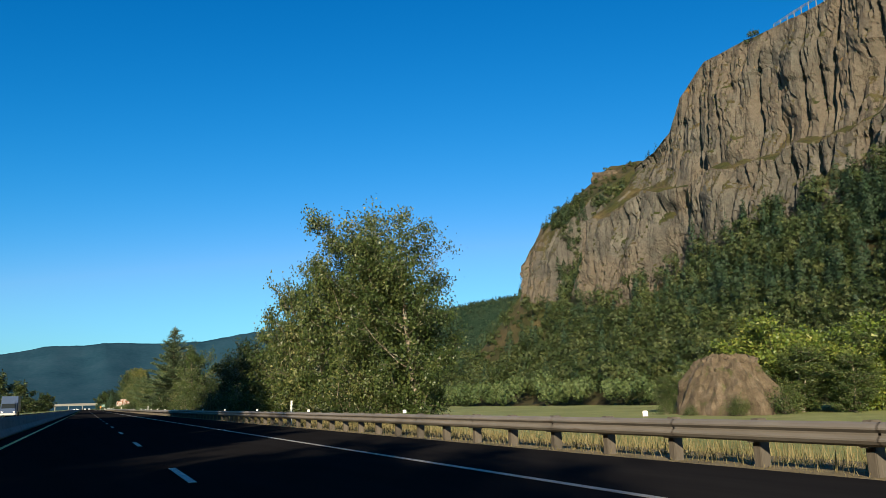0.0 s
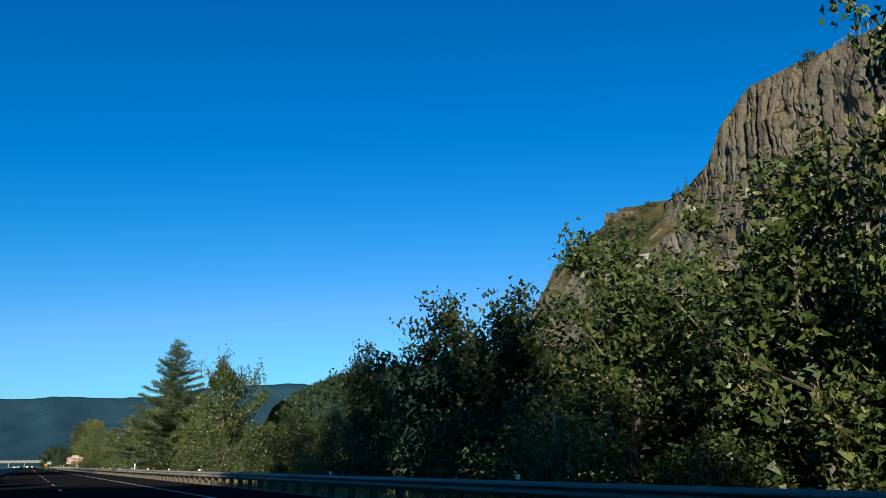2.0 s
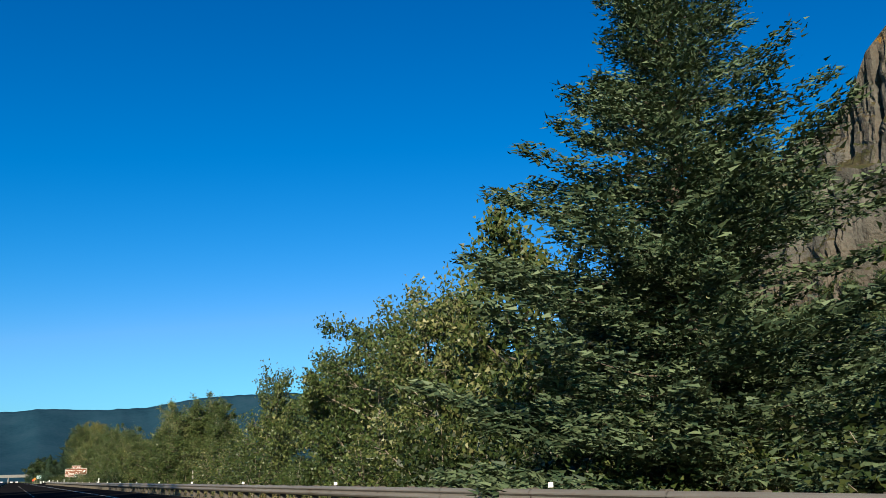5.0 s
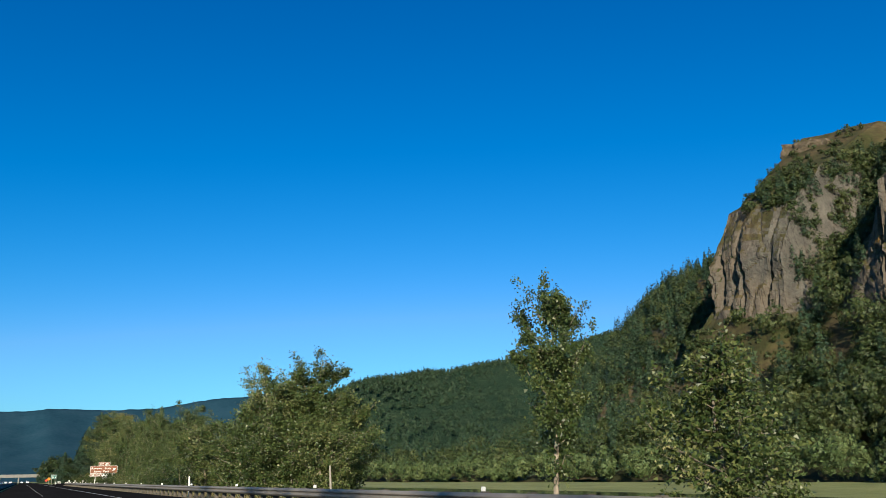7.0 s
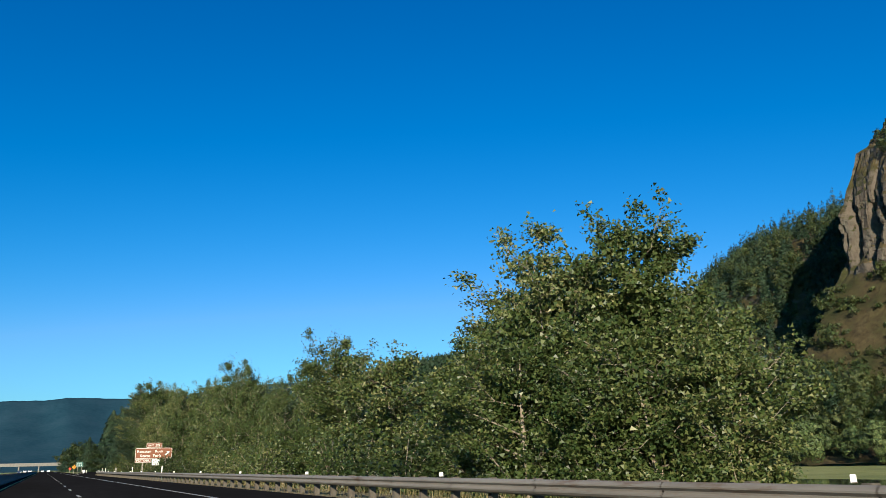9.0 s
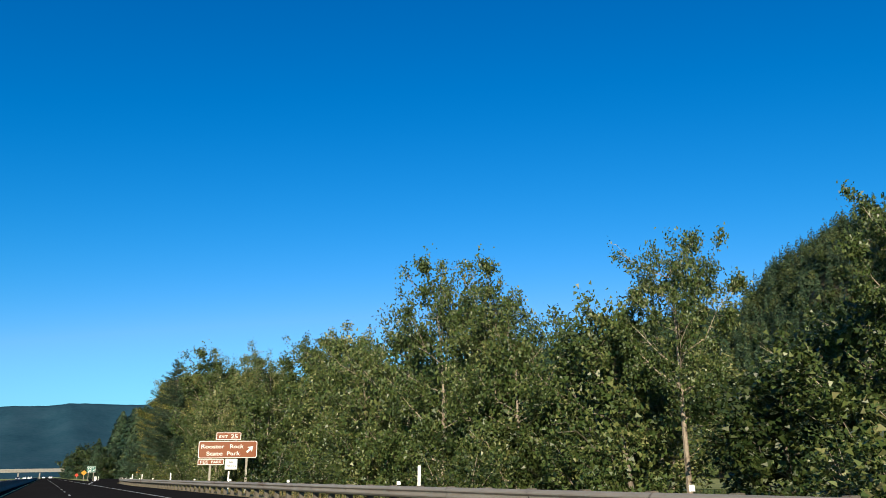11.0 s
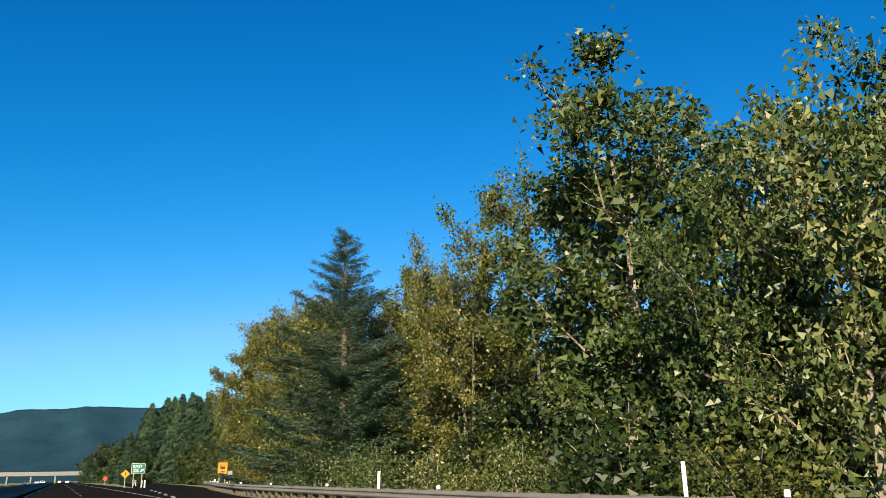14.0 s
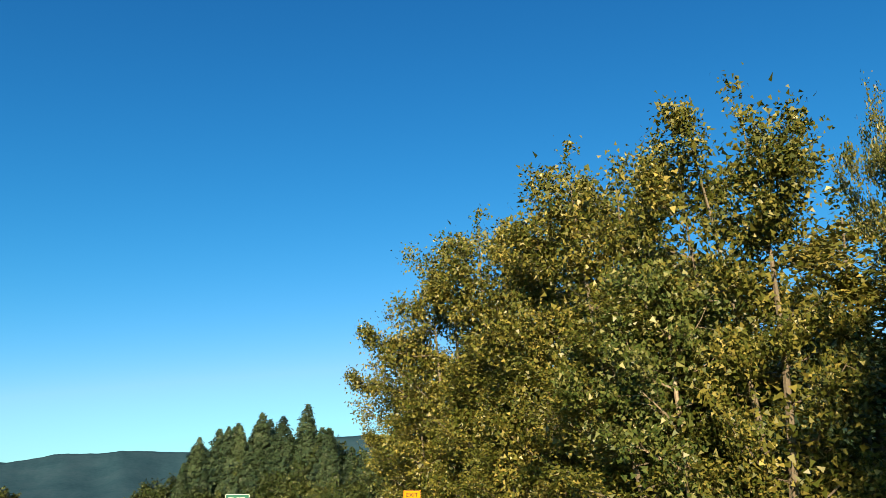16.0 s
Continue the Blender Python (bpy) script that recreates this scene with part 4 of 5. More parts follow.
# third stand: the big cottonwoods at the end of the meadow and the hedge of trees after them
for kind, x, y, top, wide in (
    ("cotton_a", 30.8, 289.3, 15.8, 0.85), ("alder_b", 27.0, 285.5, 8.0, 1.1), ("alder_a", 32.5, 287.0, 9.5, 1.0), ("alder_b", 34.5, 291.0, 11.0, 1.0), ("alder_a", 22.0, 289.5, 8.0, 1.1), ("alder_a", 27.5, 292.0, 13.0, 1.0), ("alder_a", 31.5, 291.0, 12.0, 0.9), ("cotton_b", 25.0, 293.0, 14.6, 0.8), ("cotton_b", 27.5, 299.0, 13.4, 1.1), ("alder_b", 24.0, 286.5, 6.0, 1.2), ("alder_b", 30.0, 284.0, 7.0, 1.1),
    ("alder_a", 24.0, 296.0, 8.6, 1.2), ("alder_b", 21.0, 304.0, 8.6, 1.1), ("cotton_a", 21.0, 313.5, 10.4, 0.95), ("cotton_b", 20.8, 319.0, 12.0, 0.68), ("cotton_open", 22.0, 325.0, 9.4, 0.72), ("alder_a", 23.0, 328.0, 6.8, 1.0),
    ("cotton_open", 22.0, 335.5, 10.6, 0.75), ("alder_dark", 22.5, 331.0, 5.2, 1.2), ("alder_c", 22.0, 338.5, 8.4, 0.9), ("alder_a", 23.0, 342.5, 8.8, 0.9), ("alder_a", 22.0, 348.0, 9.4, 0.8), ("cotton_b", 21.4, 349.8, 12.9, 0.6),
    ("cotton_b", 21.0, 354.8, 14.2, 0.62), ("alder_a", 21.3, 360.3, 11.6, 0.75), ("alder_b", 20.8, 366.0, 10.2, 0.9), ("cotton_b", 23.0, 371.0, 11.8, 0.75), ("cotton_b", 23.5, 377.0, 12.6, 0.75), ("cotton_a", 24.5, 382.5, 14.8, 0.8),
    ("alder_a", 24.5, 387.0, 13.6, 0.9), ("cotton_a", 24.0, 394.0, 15.4, 0.7), ("cotton_open", 22.3, 401.0, 15.0, 0.9), ("cotton_open", 25.5, 406.5, 13.8, 0.8), ("alder_b", 20.5, 396.5, 10.0, 0.9),
    ("cotton_b", 22.5, 410.5, 15.6, 0.7), ("cotton_b", 22.5, 417.0, 14.6, 0.6), ("alder_a", 18.5, 411.0, 12.2, 0.8), ("cotton_b", 18.8, 421.3, 18.0, 0.85), ("alder_a", 17.5, 414.5, 9.8, 0.8),
    # low alders with shade painted into their leaves deepen the understory here
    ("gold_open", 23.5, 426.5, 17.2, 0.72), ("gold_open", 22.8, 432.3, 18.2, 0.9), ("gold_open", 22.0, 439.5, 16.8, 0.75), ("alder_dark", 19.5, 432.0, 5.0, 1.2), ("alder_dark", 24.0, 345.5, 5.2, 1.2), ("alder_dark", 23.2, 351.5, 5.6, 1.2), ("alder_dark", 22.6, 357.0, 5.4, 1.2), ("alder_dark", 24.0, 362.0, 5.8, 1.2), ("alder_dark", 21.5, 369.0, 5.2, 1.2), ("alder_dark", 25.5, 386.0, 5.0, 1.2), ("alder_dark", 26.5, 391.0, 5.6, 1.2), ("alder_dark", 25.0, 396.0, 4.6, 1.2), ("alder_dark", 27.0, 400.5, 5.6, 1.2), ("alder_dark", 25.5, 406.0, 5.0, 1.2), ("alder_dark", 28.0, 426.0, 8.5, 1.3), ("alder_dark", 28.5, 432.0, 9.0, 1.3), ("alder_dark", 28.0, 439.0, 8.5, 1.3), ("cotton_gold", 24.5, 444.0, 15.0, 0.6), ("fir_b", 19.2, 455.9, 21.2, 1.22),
    ("maple_gold", 27.0, 455.0, 18.8, 0.55), ("cotton_gold", 25.5, 463.5, 17.6, 0.75), ("cotton_gold", 27.5, 468.0, 13.5, 0.6), ("gold_open", 25.5, 471.0, 16.4, 0.42), ("maple_gold", 27.0, 480.5, 20.4, 0.66), ("alder_a", 24.5, 483.0, 13.0, 0.9),
    ("maple_gold", 26.5, 489.5, 22.8, 0.68), ("maple_gold", 26.5, 496.0, 23.2, 0.7), ("maple_gold", 27.0, 503.5, 23.8, 0.7), ("maple_gold", 27.0, 512.0, 23.6, 0.66), ("maple_gold", 27.0, 519.0, 19.6, 0.72), ("maple_gold", 27.8, 526.5, 17.4, 0.62),
    ("maple_gold", 24.2, 485.0, 12.0, 1.0), ("maple_gold", 25.0, 500.0, 13.0, 1.0), ("maple_gold", 26.0, 514.0, 12.0, 1.0),
    ("cotton_b", 30.0, 346.0, 9.5, 1.1), ("cotton_b", 31.0, 366.0, 11.0, 1.1), ("alder_b", 32.0, 392.0, 8.0, 1.3), ("alder_a", 31.0, 417.0, 8.5, 1.3), ("alder_b", 31.0, 436.0, 8.0, 1.3), ("cotton_b", 33.0, 455.0, 15.0, 1.2),
    ("cotton_gold", 34.0, 482.0, 18.0, 0.9), ("cotton_b", 29.0, 312.0, 8.0, 1.1), ("alder_b", 27.5, 332.0, 6.5, 1.1), ("alder_a", 26.5, 322.0, 6.5, 1.1),
):
    plant(kind, x, y, top, rnd.uniform(0, 360), wide)
# firs and trees along the ramp
for k in range(46):
    y = 552 + 7.8 * k
    plant("fir_c", edge_x(y) + 6 + rnd.uniform(0, 12), y, float(np.interp(y, (545, 575, 600, 690, 850), (9, 15.5, 22.5, 33, 39))) * rnd.uniform(0.72, 1.04), rnd.uniform(0, 360), rnd.uniform(1.0, 1.4))
for k in range(16):
    y = 524 + 16 * k
    plant("far_tree", edge_x(y) + 5 + rnd.uniform(0, 4), y, float(np.interp(y, (520, 600, 760), (6, 11, 16))) * rnd.uniform(0.7, 1.0), rnd.uniform(0, 360), 1.1)
for k in range(22):
    y = 640 + 20 * k
    plant("fir_c" if k % 3 else "far_tree", 17 + rnd.uniform(0, 10) - 0.012 * (y - 640), y, rnd.uniform(9, 20), rnd.uniform(0, 360), 1.2)
for k in range(34):
    y = 545 + 14 * k
    plant("far_tree" if k % 3 else "fir_c", edge_x(y) + 10 + rnd.uniform(0, 14), y, float(np.interp(y, (545, 600, 690, 850)  , (10, 17, 26, 32))) * rnd.uniform(0.75, 1.0), rnd.uniform(0, 360), 1.0)
# trees beyond the opposite carriageway; they throw the shade on the first stretch
for k in range(34):
    y = -84 + 5.8 * k + rnd.uniform(-1.5, 1.5)
    tall = float(np.interp(y, (-84, -20, -2, 8, 18, 24, 44, 50, 60, 76, 95, 102, 110, 116), (17.2, 17.2, 18.6, 20.6, 25, 28, 27, 21, 17, 13, 13, 14, 14, 13)))
    plant("far_tree", -19.5 + rnd.uniform(-1, 1), y, tall * rnd.uniform(0.95, 1.04), rnd.uniform(0, 360), 0.62)
    plant("far_tree", -27 + rnd.uniform(-1, 1), y - 3.2, tall * rnd.uniform(1.0, 1.08), rnd.uniform(0, 360), 0.66)
for kind, x, y, top, wide in (
    ("far_tree", -24, 150, 6.2, 1.2), ("far_tree", -19, 172, 4.6, 1.1), ("far_tree", -20, 148.5, 20, 0.65), ("far_tree", -21, 155.5, 21.4, 0.65), ("far_tree", -23.5, 162.5, 22.5, 0.55), ("far_tree", -25, 169.5, 23.5, 0.52), ("far_tree", -26, 177, 24.0, 0.5), ("far_tree", -30, 186, 26.0, 0.45), ("far_tree", -21, 222, 11, 1.0), ("far_tree", -20, 285, 10.5, 1.1), ("far_tree", -19, 250, 4.8, 1.2), ("far_tree", -24, 300, 6.5, 1.2), ("far_tree", -22, 360, 6, 1.3), ("far_tree", -26, 430, 7.5, 1.3), ("far_tree", -24, 520, 7.2, 1.4), ("far_tree", -28, 620, 13, 1.4), ("far_tree", -30, 760, 14, 1.4), ("far_tree", -25, 270, 5.5, 1.2), ("far_tree", -23, 330, 6.2, 1.2), ("far_tree", -21, 395, 5.6, 1.2),
):
    plant(kind, x, y, top, rnd.uniform(0, 360), wide)
# undergrowth along the fence line
y = 38.0
while y < 530:
    dense = 1.0 if y < 108 or 112 < y < 208 else 0.8 if y > 394 else 0.35 if y > 282 else 0.12
    if rnd.random() < dense and not 466 < y < 514 and not 368 < y < 394 and not 206 < y < 284:
        # shrub_a, with shade in its leaf colour, is picked more often
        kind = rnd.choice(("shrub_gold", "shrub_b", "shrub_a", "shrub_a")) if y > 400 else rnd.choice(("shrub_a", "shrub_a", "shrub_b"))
        x = edge_x(y) + rnd.uniform(3.6, 7.5)
        plant(kind, x, y, ground_z(x, y) + rnd.uniform(1.5, 3.6), rnd.uniform(0, 360), rnd.uniform(0.9, 1.3), 0.1)
    y += rnd.uniform(2.0, 3.2)

# trees standing singly on the valley floor
for kind, x, y, top, wide in (
    ("round_bush", 117, 104, 14.2, 1.0), ("round_bush", 121, 90, 10, 1.0), ("alder_b", 112, 96, 9, 1.3), ("alder_a", 116, 120, 8, 1.4), ("cotton_b", 126, 92, 12, 1.4), ("alder_b", 112, 86, 7, 1.4), ("cotton_a", 122, 78, 15, 1.3), ("alder_a", 130, 118, 11, 1.3),
    ("alder_b", 128, 135, 7, 1.3), ("alder_a", 140, 150, 9, 1.3), ("round_bush", 138, 104, 15, 1.0), ("alder_b", 110, 127, 5, 1.2),
):
    plant(kind, x, y, top, rnd.uniform(0, 360), wide)


# ---- far woods, grass and scrub ----
def woods():
    """The woods on the slopes: crowns of loose leaf clumps, conifers as tapering tiers."""
    rng = np.random.default_rng(31)
    quads = []

    firs, edge = [], []

    def round_tree(x, y, z, h, r, n, s, into=None):
        """A domed crown of lobes with their leaves turned outwards."""
        k = 8
        lobes = rng.normal(size=(k, 3))
        lobes /= np.linalg.norm(lobes, axis=1)[:, None]
        lobes *= r * rng.uniform(0.45, 0.8, k)[:, None]
        lobes[:, 2] *= 0.9
        which = rng.integers(0, k, n)
        u = rng.normal(size=(n, 3))
        u /= np.linalg.norm(u, axis=1)[:, None]
        c = lobes[which] + u * r * 0.40 * rng.uniform(0.6, 1.05, n)[:, None]
        facing = u * 0.8 + c / r * 0.7
        c[:, 2] *= h / (2.0 * r)
        c += np.array([x, y, z + h * 0.5])
        (quads if into is None else into).append(diamonds(c, s, facing))

    def cone_tree(x, y, z, h, r, n, s):
        f = 1 - rng.uniform(0.0, 0.98, n) ** 0.6
        a = rng.uniform(0, 2 * math.pi, n)
        tier = 1 - 0.3 * ((f * h / 2.4) % 1.0)
        rr = (r * (1 - f) ** 0.85 + 0.15) * tier * rng.uniform(0.7, 1.1, n)
        c = np.stack([x + np.cos(a) * rr, y + np.sin(a) * rr, z + f * h - 0.25 * rr], axis=1)
        facing = np.stack([np.cos(a), np.sin(a), np.full(n, 0.5)], axis=1)
        firs.append(diamonds(c, s * (1.1 - 0.5 * f)[:, None], facing))

    def diamonds(c, s, facing):
        n = len(c)
        nrm = facing + rng.normal(size=(n, 3)) * 0.45
        nrm /= np.linalg.norm(nrm, axis=1)[:, None]
        t = np.cross(nrm, rng.normal(size=(n, 3)))
        t /= np.linalg.norm(t, axis=1)[:, None]
        b = np.cross(nrm, t)
        s = s * rng.uniform(0.6, 1.4, n)[:, None]
        return np.stack([c - t * s * 0.55 + b * s * 0.55, c + t * s * 0.8, c - t * s * 0.55 - b * s * 0.55], axis=1)

    # talus woods: broadleaf with conifers, from the valley floor to the foot of the wall
    for k in range(2150):
        y = rng.uniform(95, 680) if k < 1750 else rng.uniform(560, 960)
        s = rng.uniform(0.6, 3.3 if y < 240 else 3.0) if y < 436 else rng.uniform(0.6, 6.2)
        if k % 5 == 0:
            y, s = rng.uniform(120, 345), rng.uniform(1.0, 3.2)
        if 380 < y < 440 and s > 1.3 and rng.uniform() < 0.9:
            continue
        if 345 < y <= 380 and s > 1.9 and rng.uniform() < 0.6:
            continue
        if 240 < y <= 345 and s > 2.4 and rng.uniform() < 0.6:
            continue
        x, _, z = slope_point(y, s, False)
        n = 330 if y < 436 else 210 if y < 700 else 120
        if rng.uniform() < (0.08 if y < 430 and s < 1.7 else 0.5 if y < 240 else 0.45 if y > 430 and s > 1.2 else 0.24):
            h = rng.uniform(12, 25)
            cone_tree(x, y, z - 0.5, h, h * rng.uniform(0.19, 0.25), n, 1.35)
        else:
            h = rng.uniform(9, 19)
            round_tree(x, y, z - 0.5, h, h * rng.uniform(0.4, 0.55), n, 0.9 if h < 14 else 1.1)
    for k in range(430):
        y = rng.uniform(438, 684)
        x, _, z = slope_point(y, rng.uniform(2.2, 6.9), False)
        h = rng.uniform(10, 19)
        cone_tree(x, y, z - 0.5, h, h * rng.uniform(0.2, 0.26), 150, 1.5)
    for k in range(170):
        y = rng.uniform(378, 440)
        x, _, z = slope_point(y, rng.uniform(1.3, 3.0), False)
        h = rng.uniform(1.5, 4.2)
        round_tree(x, y, z - 0.3, h, h * 0.6, 60, 0.7)
    # gully and plateau scrub
    for k in range(380):
        y = rng.uniform(356, 420) if k < 150 else rng.uniform(364, 392)
        s = rng.uniform(3.5, 6.3) if y < 393 else rng.uniform(4.7, 5.9)
        x, _, z = slope_point(y, s)
        h = rng.uniform(4, 9)
        if k % 3 == 0:
            cone_tree(x, y, z - 0.5, h * 1.3, h * 0.32, 110, 0.9)
        else:
            round_tree(x, y, z - 0.5, h, h * 0.5, 110, 0.9)
    for k in range(60):
        y, s = rng.uniform(395, 440), rng.uniform(5.4, 6.9)
        x, _, z = slope_point(y, s)
        h = rng.uniform(2.5, 5)
        round_tree(x, y, z - 0.4, h, h * 0.5, 90, 0.7)
    for y, x, h in ((334, 300, 9), (338, 303, 12), (342, 301, 13), (346, 305, 11), (351, 303, 13), (356, 304, 9), (366, 308, 7), (372, 308, 8), (379, 312, 6), (345, 298, 10), (349, 299, 11)):
        sec = section(y)
        z = float(np.interp(x, [p[0] for p in sec], [p[1] for p in sec]))
        cone_tree(x, y, z - 1.0, h, h * 0.26, 190, 0.85)
    for k in range(90):
        y = rng.uniform(450, 682)
        x, _, z = slope_point(y, rng.uniform(6.2, 7.2), False)
        h = rng.uniform(9, 17)
        cone_tree(x, y, z - 1, h, 0.24 * h, 150, 1.3)
    round_tree(285, 248, 167.3, 6.5, 4, 220, 0.7)
    round_tree(285, 252, 167, 4, 3, 110, 0.6)
    # tree line at the far edge of the meadow
    y = 130.0
    while y < 760:
        x = 178 + rng.uniform(-6, 6)
        h = rng.uniform(8.5, 14.5) * (1.2 if rng.uniform() < 0.18 else 1)
        round_tree(x, y, -2.9, h, h * rng.uniform(0.42, 0.56), 460, 0.9, edge)
        y += rng.uniform(4.0, 8.5)
    # conifers along the crest and flank of the hill behind
    mx, mz = [r[0] for r in MID], [r[2] for r in MID]
    for k in range(2400):
        x = rng.uniform(430, 1300)
        f = 1 - rng.uniform(0, 1) ** 1.7 if k > 900 else 1.0
        yy = 1500 - 620 * float(np.interp(f, (0.12, 0.36, 0.58, 0.79, 0.95, 1.0), (0.75, 0.5, 0.3, 0.15, 0.05, 0.0)))
        z = -8 + (float(np.interp(x, mx, mz)) + 8) * f
        cone_tree(x, yy, z - 4, rng.uniform(9, 17), rng.uniform(4, 6), 26, 4.0)
    ob = new("hillside_woods", leaf_mesh("hillside_woods", np.concatenate(quads), M_WOODS))
    tagged(ob, "green broadleaf woods on the slopes below the cliff", "woods", kind="stuff")
    ob = new("meadow_edge_trees", leaf_mesh("meadow_edge_trees", np.concatenate(edge), M_EDGE))
    tagged(ob, "pale green rounded trees along the far meadow edge", "woods", kind="stuff")
    ob = new("hillside_conifers", leaf_mesh("hillside_conifers", np.concatenate(firs), M_FARNEEDLE))
    tagged(ob, "dark green conifers on the slopes and the hill behind", "woods", kind="stuff")


woods()


def verge_grass():
    rng = np.random.default_rng(41)
    n = 52000
    y = np.concatenate([rng.uniform(2, 120, n // 2), rng.uniform(120, 520, n - n // 2)])
    e = np.interp(y, (415, 450, 480, 505, 560), (8.9, 10.4, 13.6, 17.1, 24))
    x = e + 0.25 + rng.gamma(1.6, 1.3, n)
    z = np.array([ground_z(float(a), float(b)) for a, b in zip(x, y)])
    h = rng.uniform(0.10, 0.40, n) * np.clip((x - e) / 1.0, 0.35, 1.2)
    a = rng.uniform(0, 2 * math.pi, n)
    w = rng.uniform(0.004, 0.011, n)
    lean = rng.normal(size=(n, 2)) * 0.22 * h[:, None]
    p = np.stack([x, y, z - 0.03], axis=1)
    side = np.stack([np.cos(a) * w, np.sin(a) * w, np.zeros(n)], axis=1)
    tip = p + np.stack([lean[:, 0], lean[:, 1], h], axis=1)
    q = np.stack([p - side, p + side, tip + side * 0.25, tip - side * 0.25], axis=1)
    ob = new("roadside_grass", leaf_mesh("roadside_grass", q, M_DRYGRASS))
    tagged(ob, "dry yellow-green grass behind the guardrail", "grass", kind="stuff")


verge_grass()
VERGE_Y = [-60 + 10 * k for k in range(58)]
verge = mesh_of("verge", [(edge_x(y) + dx, y, (ground_z(edge_x(y) + dx, y) + 0.03 if dx > 0.3 else -0.02)) for y in VERGE_Y for dx in (0.0, 1.0, 2.2, 3.4, 4.6)], [(5 * j + i, 5 * j + i + 1, 5 * j + i + 6, 5 * j + i + 5) for j in range(len(VERGE_Y) - 1) for i in range(4)], M_VERGE, True)
tagged(new("verge", verge), "dry tan soil and stubble strip behind the guardrail", "verge", kind="structure")


def earth_mound(x, y, z, w, h):
    """A steep broken bank of bare earth and rubble with a level top."""
    bm = bmesh.new()
    bmesh.ops.create_icosphere(bm, subdivisions=5, radius=1.0)
    for v in bm.verts:
        c = v.co.copy()
        a = math.atan2(c.y, c.x)
        out = math.hypot(c.x, c.y)
        up = 1 - (1 - c.z) ** 2.4 if c.z > 0 else -0.1
        k = (1.0 - 0.42 * max(0.0, up)) * (out ** 0.4 if out > 1e-6 else 0) * (1 + 0.22 * noise.noise(c * 1.7) + 0.10 * noise.noise(c * 5) + 0.07 * noise.noise(c * 13) + 0.05 * noise.noise(c * 27))
        v.co = Vector((math.cos(a) * 8 * k, math.sin(a) * w / 2 * k * 1.15, up * h * (1 + 0.12 * noise.noise((c.x * 2, c.y * 2, 4)) + 0.07 * noise.noise(c * 9) + 0.04 * noise.noise(c * 23))))
    ob = new("earth_mound", bpy.data.meshes.new("earth_mound"))
    bm.to_mesh(ob.data)
    bm.free()
    ob.data.materials.append(M_EARTH)
    ob.matrix_basis = pose(x, y, z)
    return tagged(ob, "bare brown earth and rubble bank in the meadow", "earth bank")


earth_mound(103, 104, -2.8, 19, 10.0)
for k in range(8):
    a = 0.8 * k
    plant("shrub_b", 103 + 9.5 * math.cos(a), 104 + 11.5 * math.sin(a), rnd.uniform(-1.2, 1.0) + (1.5 if math.sin(a) < -0.5 else 0), rnd.uniform(0, 360), 1.4)


def rock_knob():
    """A blunt block of bare brown rock on top of the rib."""
    bm = bmesh.new()
    bmesh.ops.create_cube(bm, size=2.0)
    bmesh.ops.subdivide_edges(bm, edges=bm.edges[:], cuts=9, use_grid_fill=True)
    for v in bm.verts:
        c = v.co.copy()
        r = c.normalized() * 1.15
        c = c.lerp(r, 0.35)
        k = 1 + 0.16 * noise.noise(c * 1.4) + 0.10 * noise.noise(c * 4.0) + 0.05 * noise.noise(c * 9.0)
        v.co = Vector((c.x * 9 * k, c.y * 13 * k, c.z * 10 * k + 0.26 * 13 * c.y * max(0.0, c.z)))
    ob = new("rock_knob", bpy.data.meshes.new("rock_knob"))
    bm.to_mesh(ob.data)
    bm.free()
    ob.data.materials.append(M_EARTH)
    ob.matrix_basis = pose(329, 421, 146.3)
    return tagged(ob, "bare reddish-brown rock block on the crest of the cliff", "rock")


rock_knob()

# ---- guardrail ----
def guardrail():
    top = holder("guardrail")
    tagged(top, "weathered steel beam guardrail on timber posts", "guardrail", kind="structure")
    prof = [(0.0, 0.37), (-0.045, 0.40), (-0.08, 0.445), (-0.08, 0.47), (-0.03, 0.515), (-0.03, 0.545), (-0.08, 0.59), (-0.08, 0.615), (-0.045, 0.66), (0.0, 0.685)]
    back = [(x + 0.012, z) for x, z in reversed(prof)]
    loop = prof + back
    first = None
    lengths = 134
    for k in range(lengths):
        y0 = -0.9 + 3.81 * k
        y1 = y0 + 3.81
        xa, xb = edge_x(y0) + 0.30, edge_x(y1) + 0.30
        straight = abs(xa - xb) < 1e-6
        if straight and first is not None:
            me = first
        else:
            verts = [(xa + px - (0.004 if k % 2 else 0), 0, pz) for px, pz in loop] + [(xb + px - (0.004 if k % 2 else 0), 3.85, pz) for px, pz in loop]
            n = len(loop)
            faces = [(i, (i + 1) % n, n + (i + 1) % n, n + i) for i in range(n)] + [tuple(range(n - 1, -1, -1)), tuple(range(n, 2 * n))]
            me = mesh_of("rail", verts, faces, M_STEEL)
            if straight:
                first = me
        ob = under("rail", me, top)
        ob.location = (0, y0, 0)
    bm = boxed(0.10, 0.30, -0.075, 0.075, -0.35, 0.70, bevel=0.012)
    post = bpy.data.meshes.new("post")
    bm.to_mesh(post)
    bm.free()
    post.materials.append(M_POST)
    bm = boxed(-0.02, 0.10, -0.07, 0.07, 0.35, 0.68, bevel=0.01)
    block = bpy.data.meshes.new("blockout")
    bm.to_mesh(block)
    bm.free()
    block.materials.append(M_POST)
    for k in range(268):
        y = -0.6 + 1.905 * k
        x = edge_x(y) + 0.33
        p = under("post", post, top)
        p.location = (x, y, 0)
        b = under("blockout", block, p)
    # end shoe
    part("end_terminal", boxed(edge_x(511) + 0.18, edge_x(511) + 0.5, 509.6, 510.9, 0.36, 0.74, bevel=0.05), M_STEEL, top)


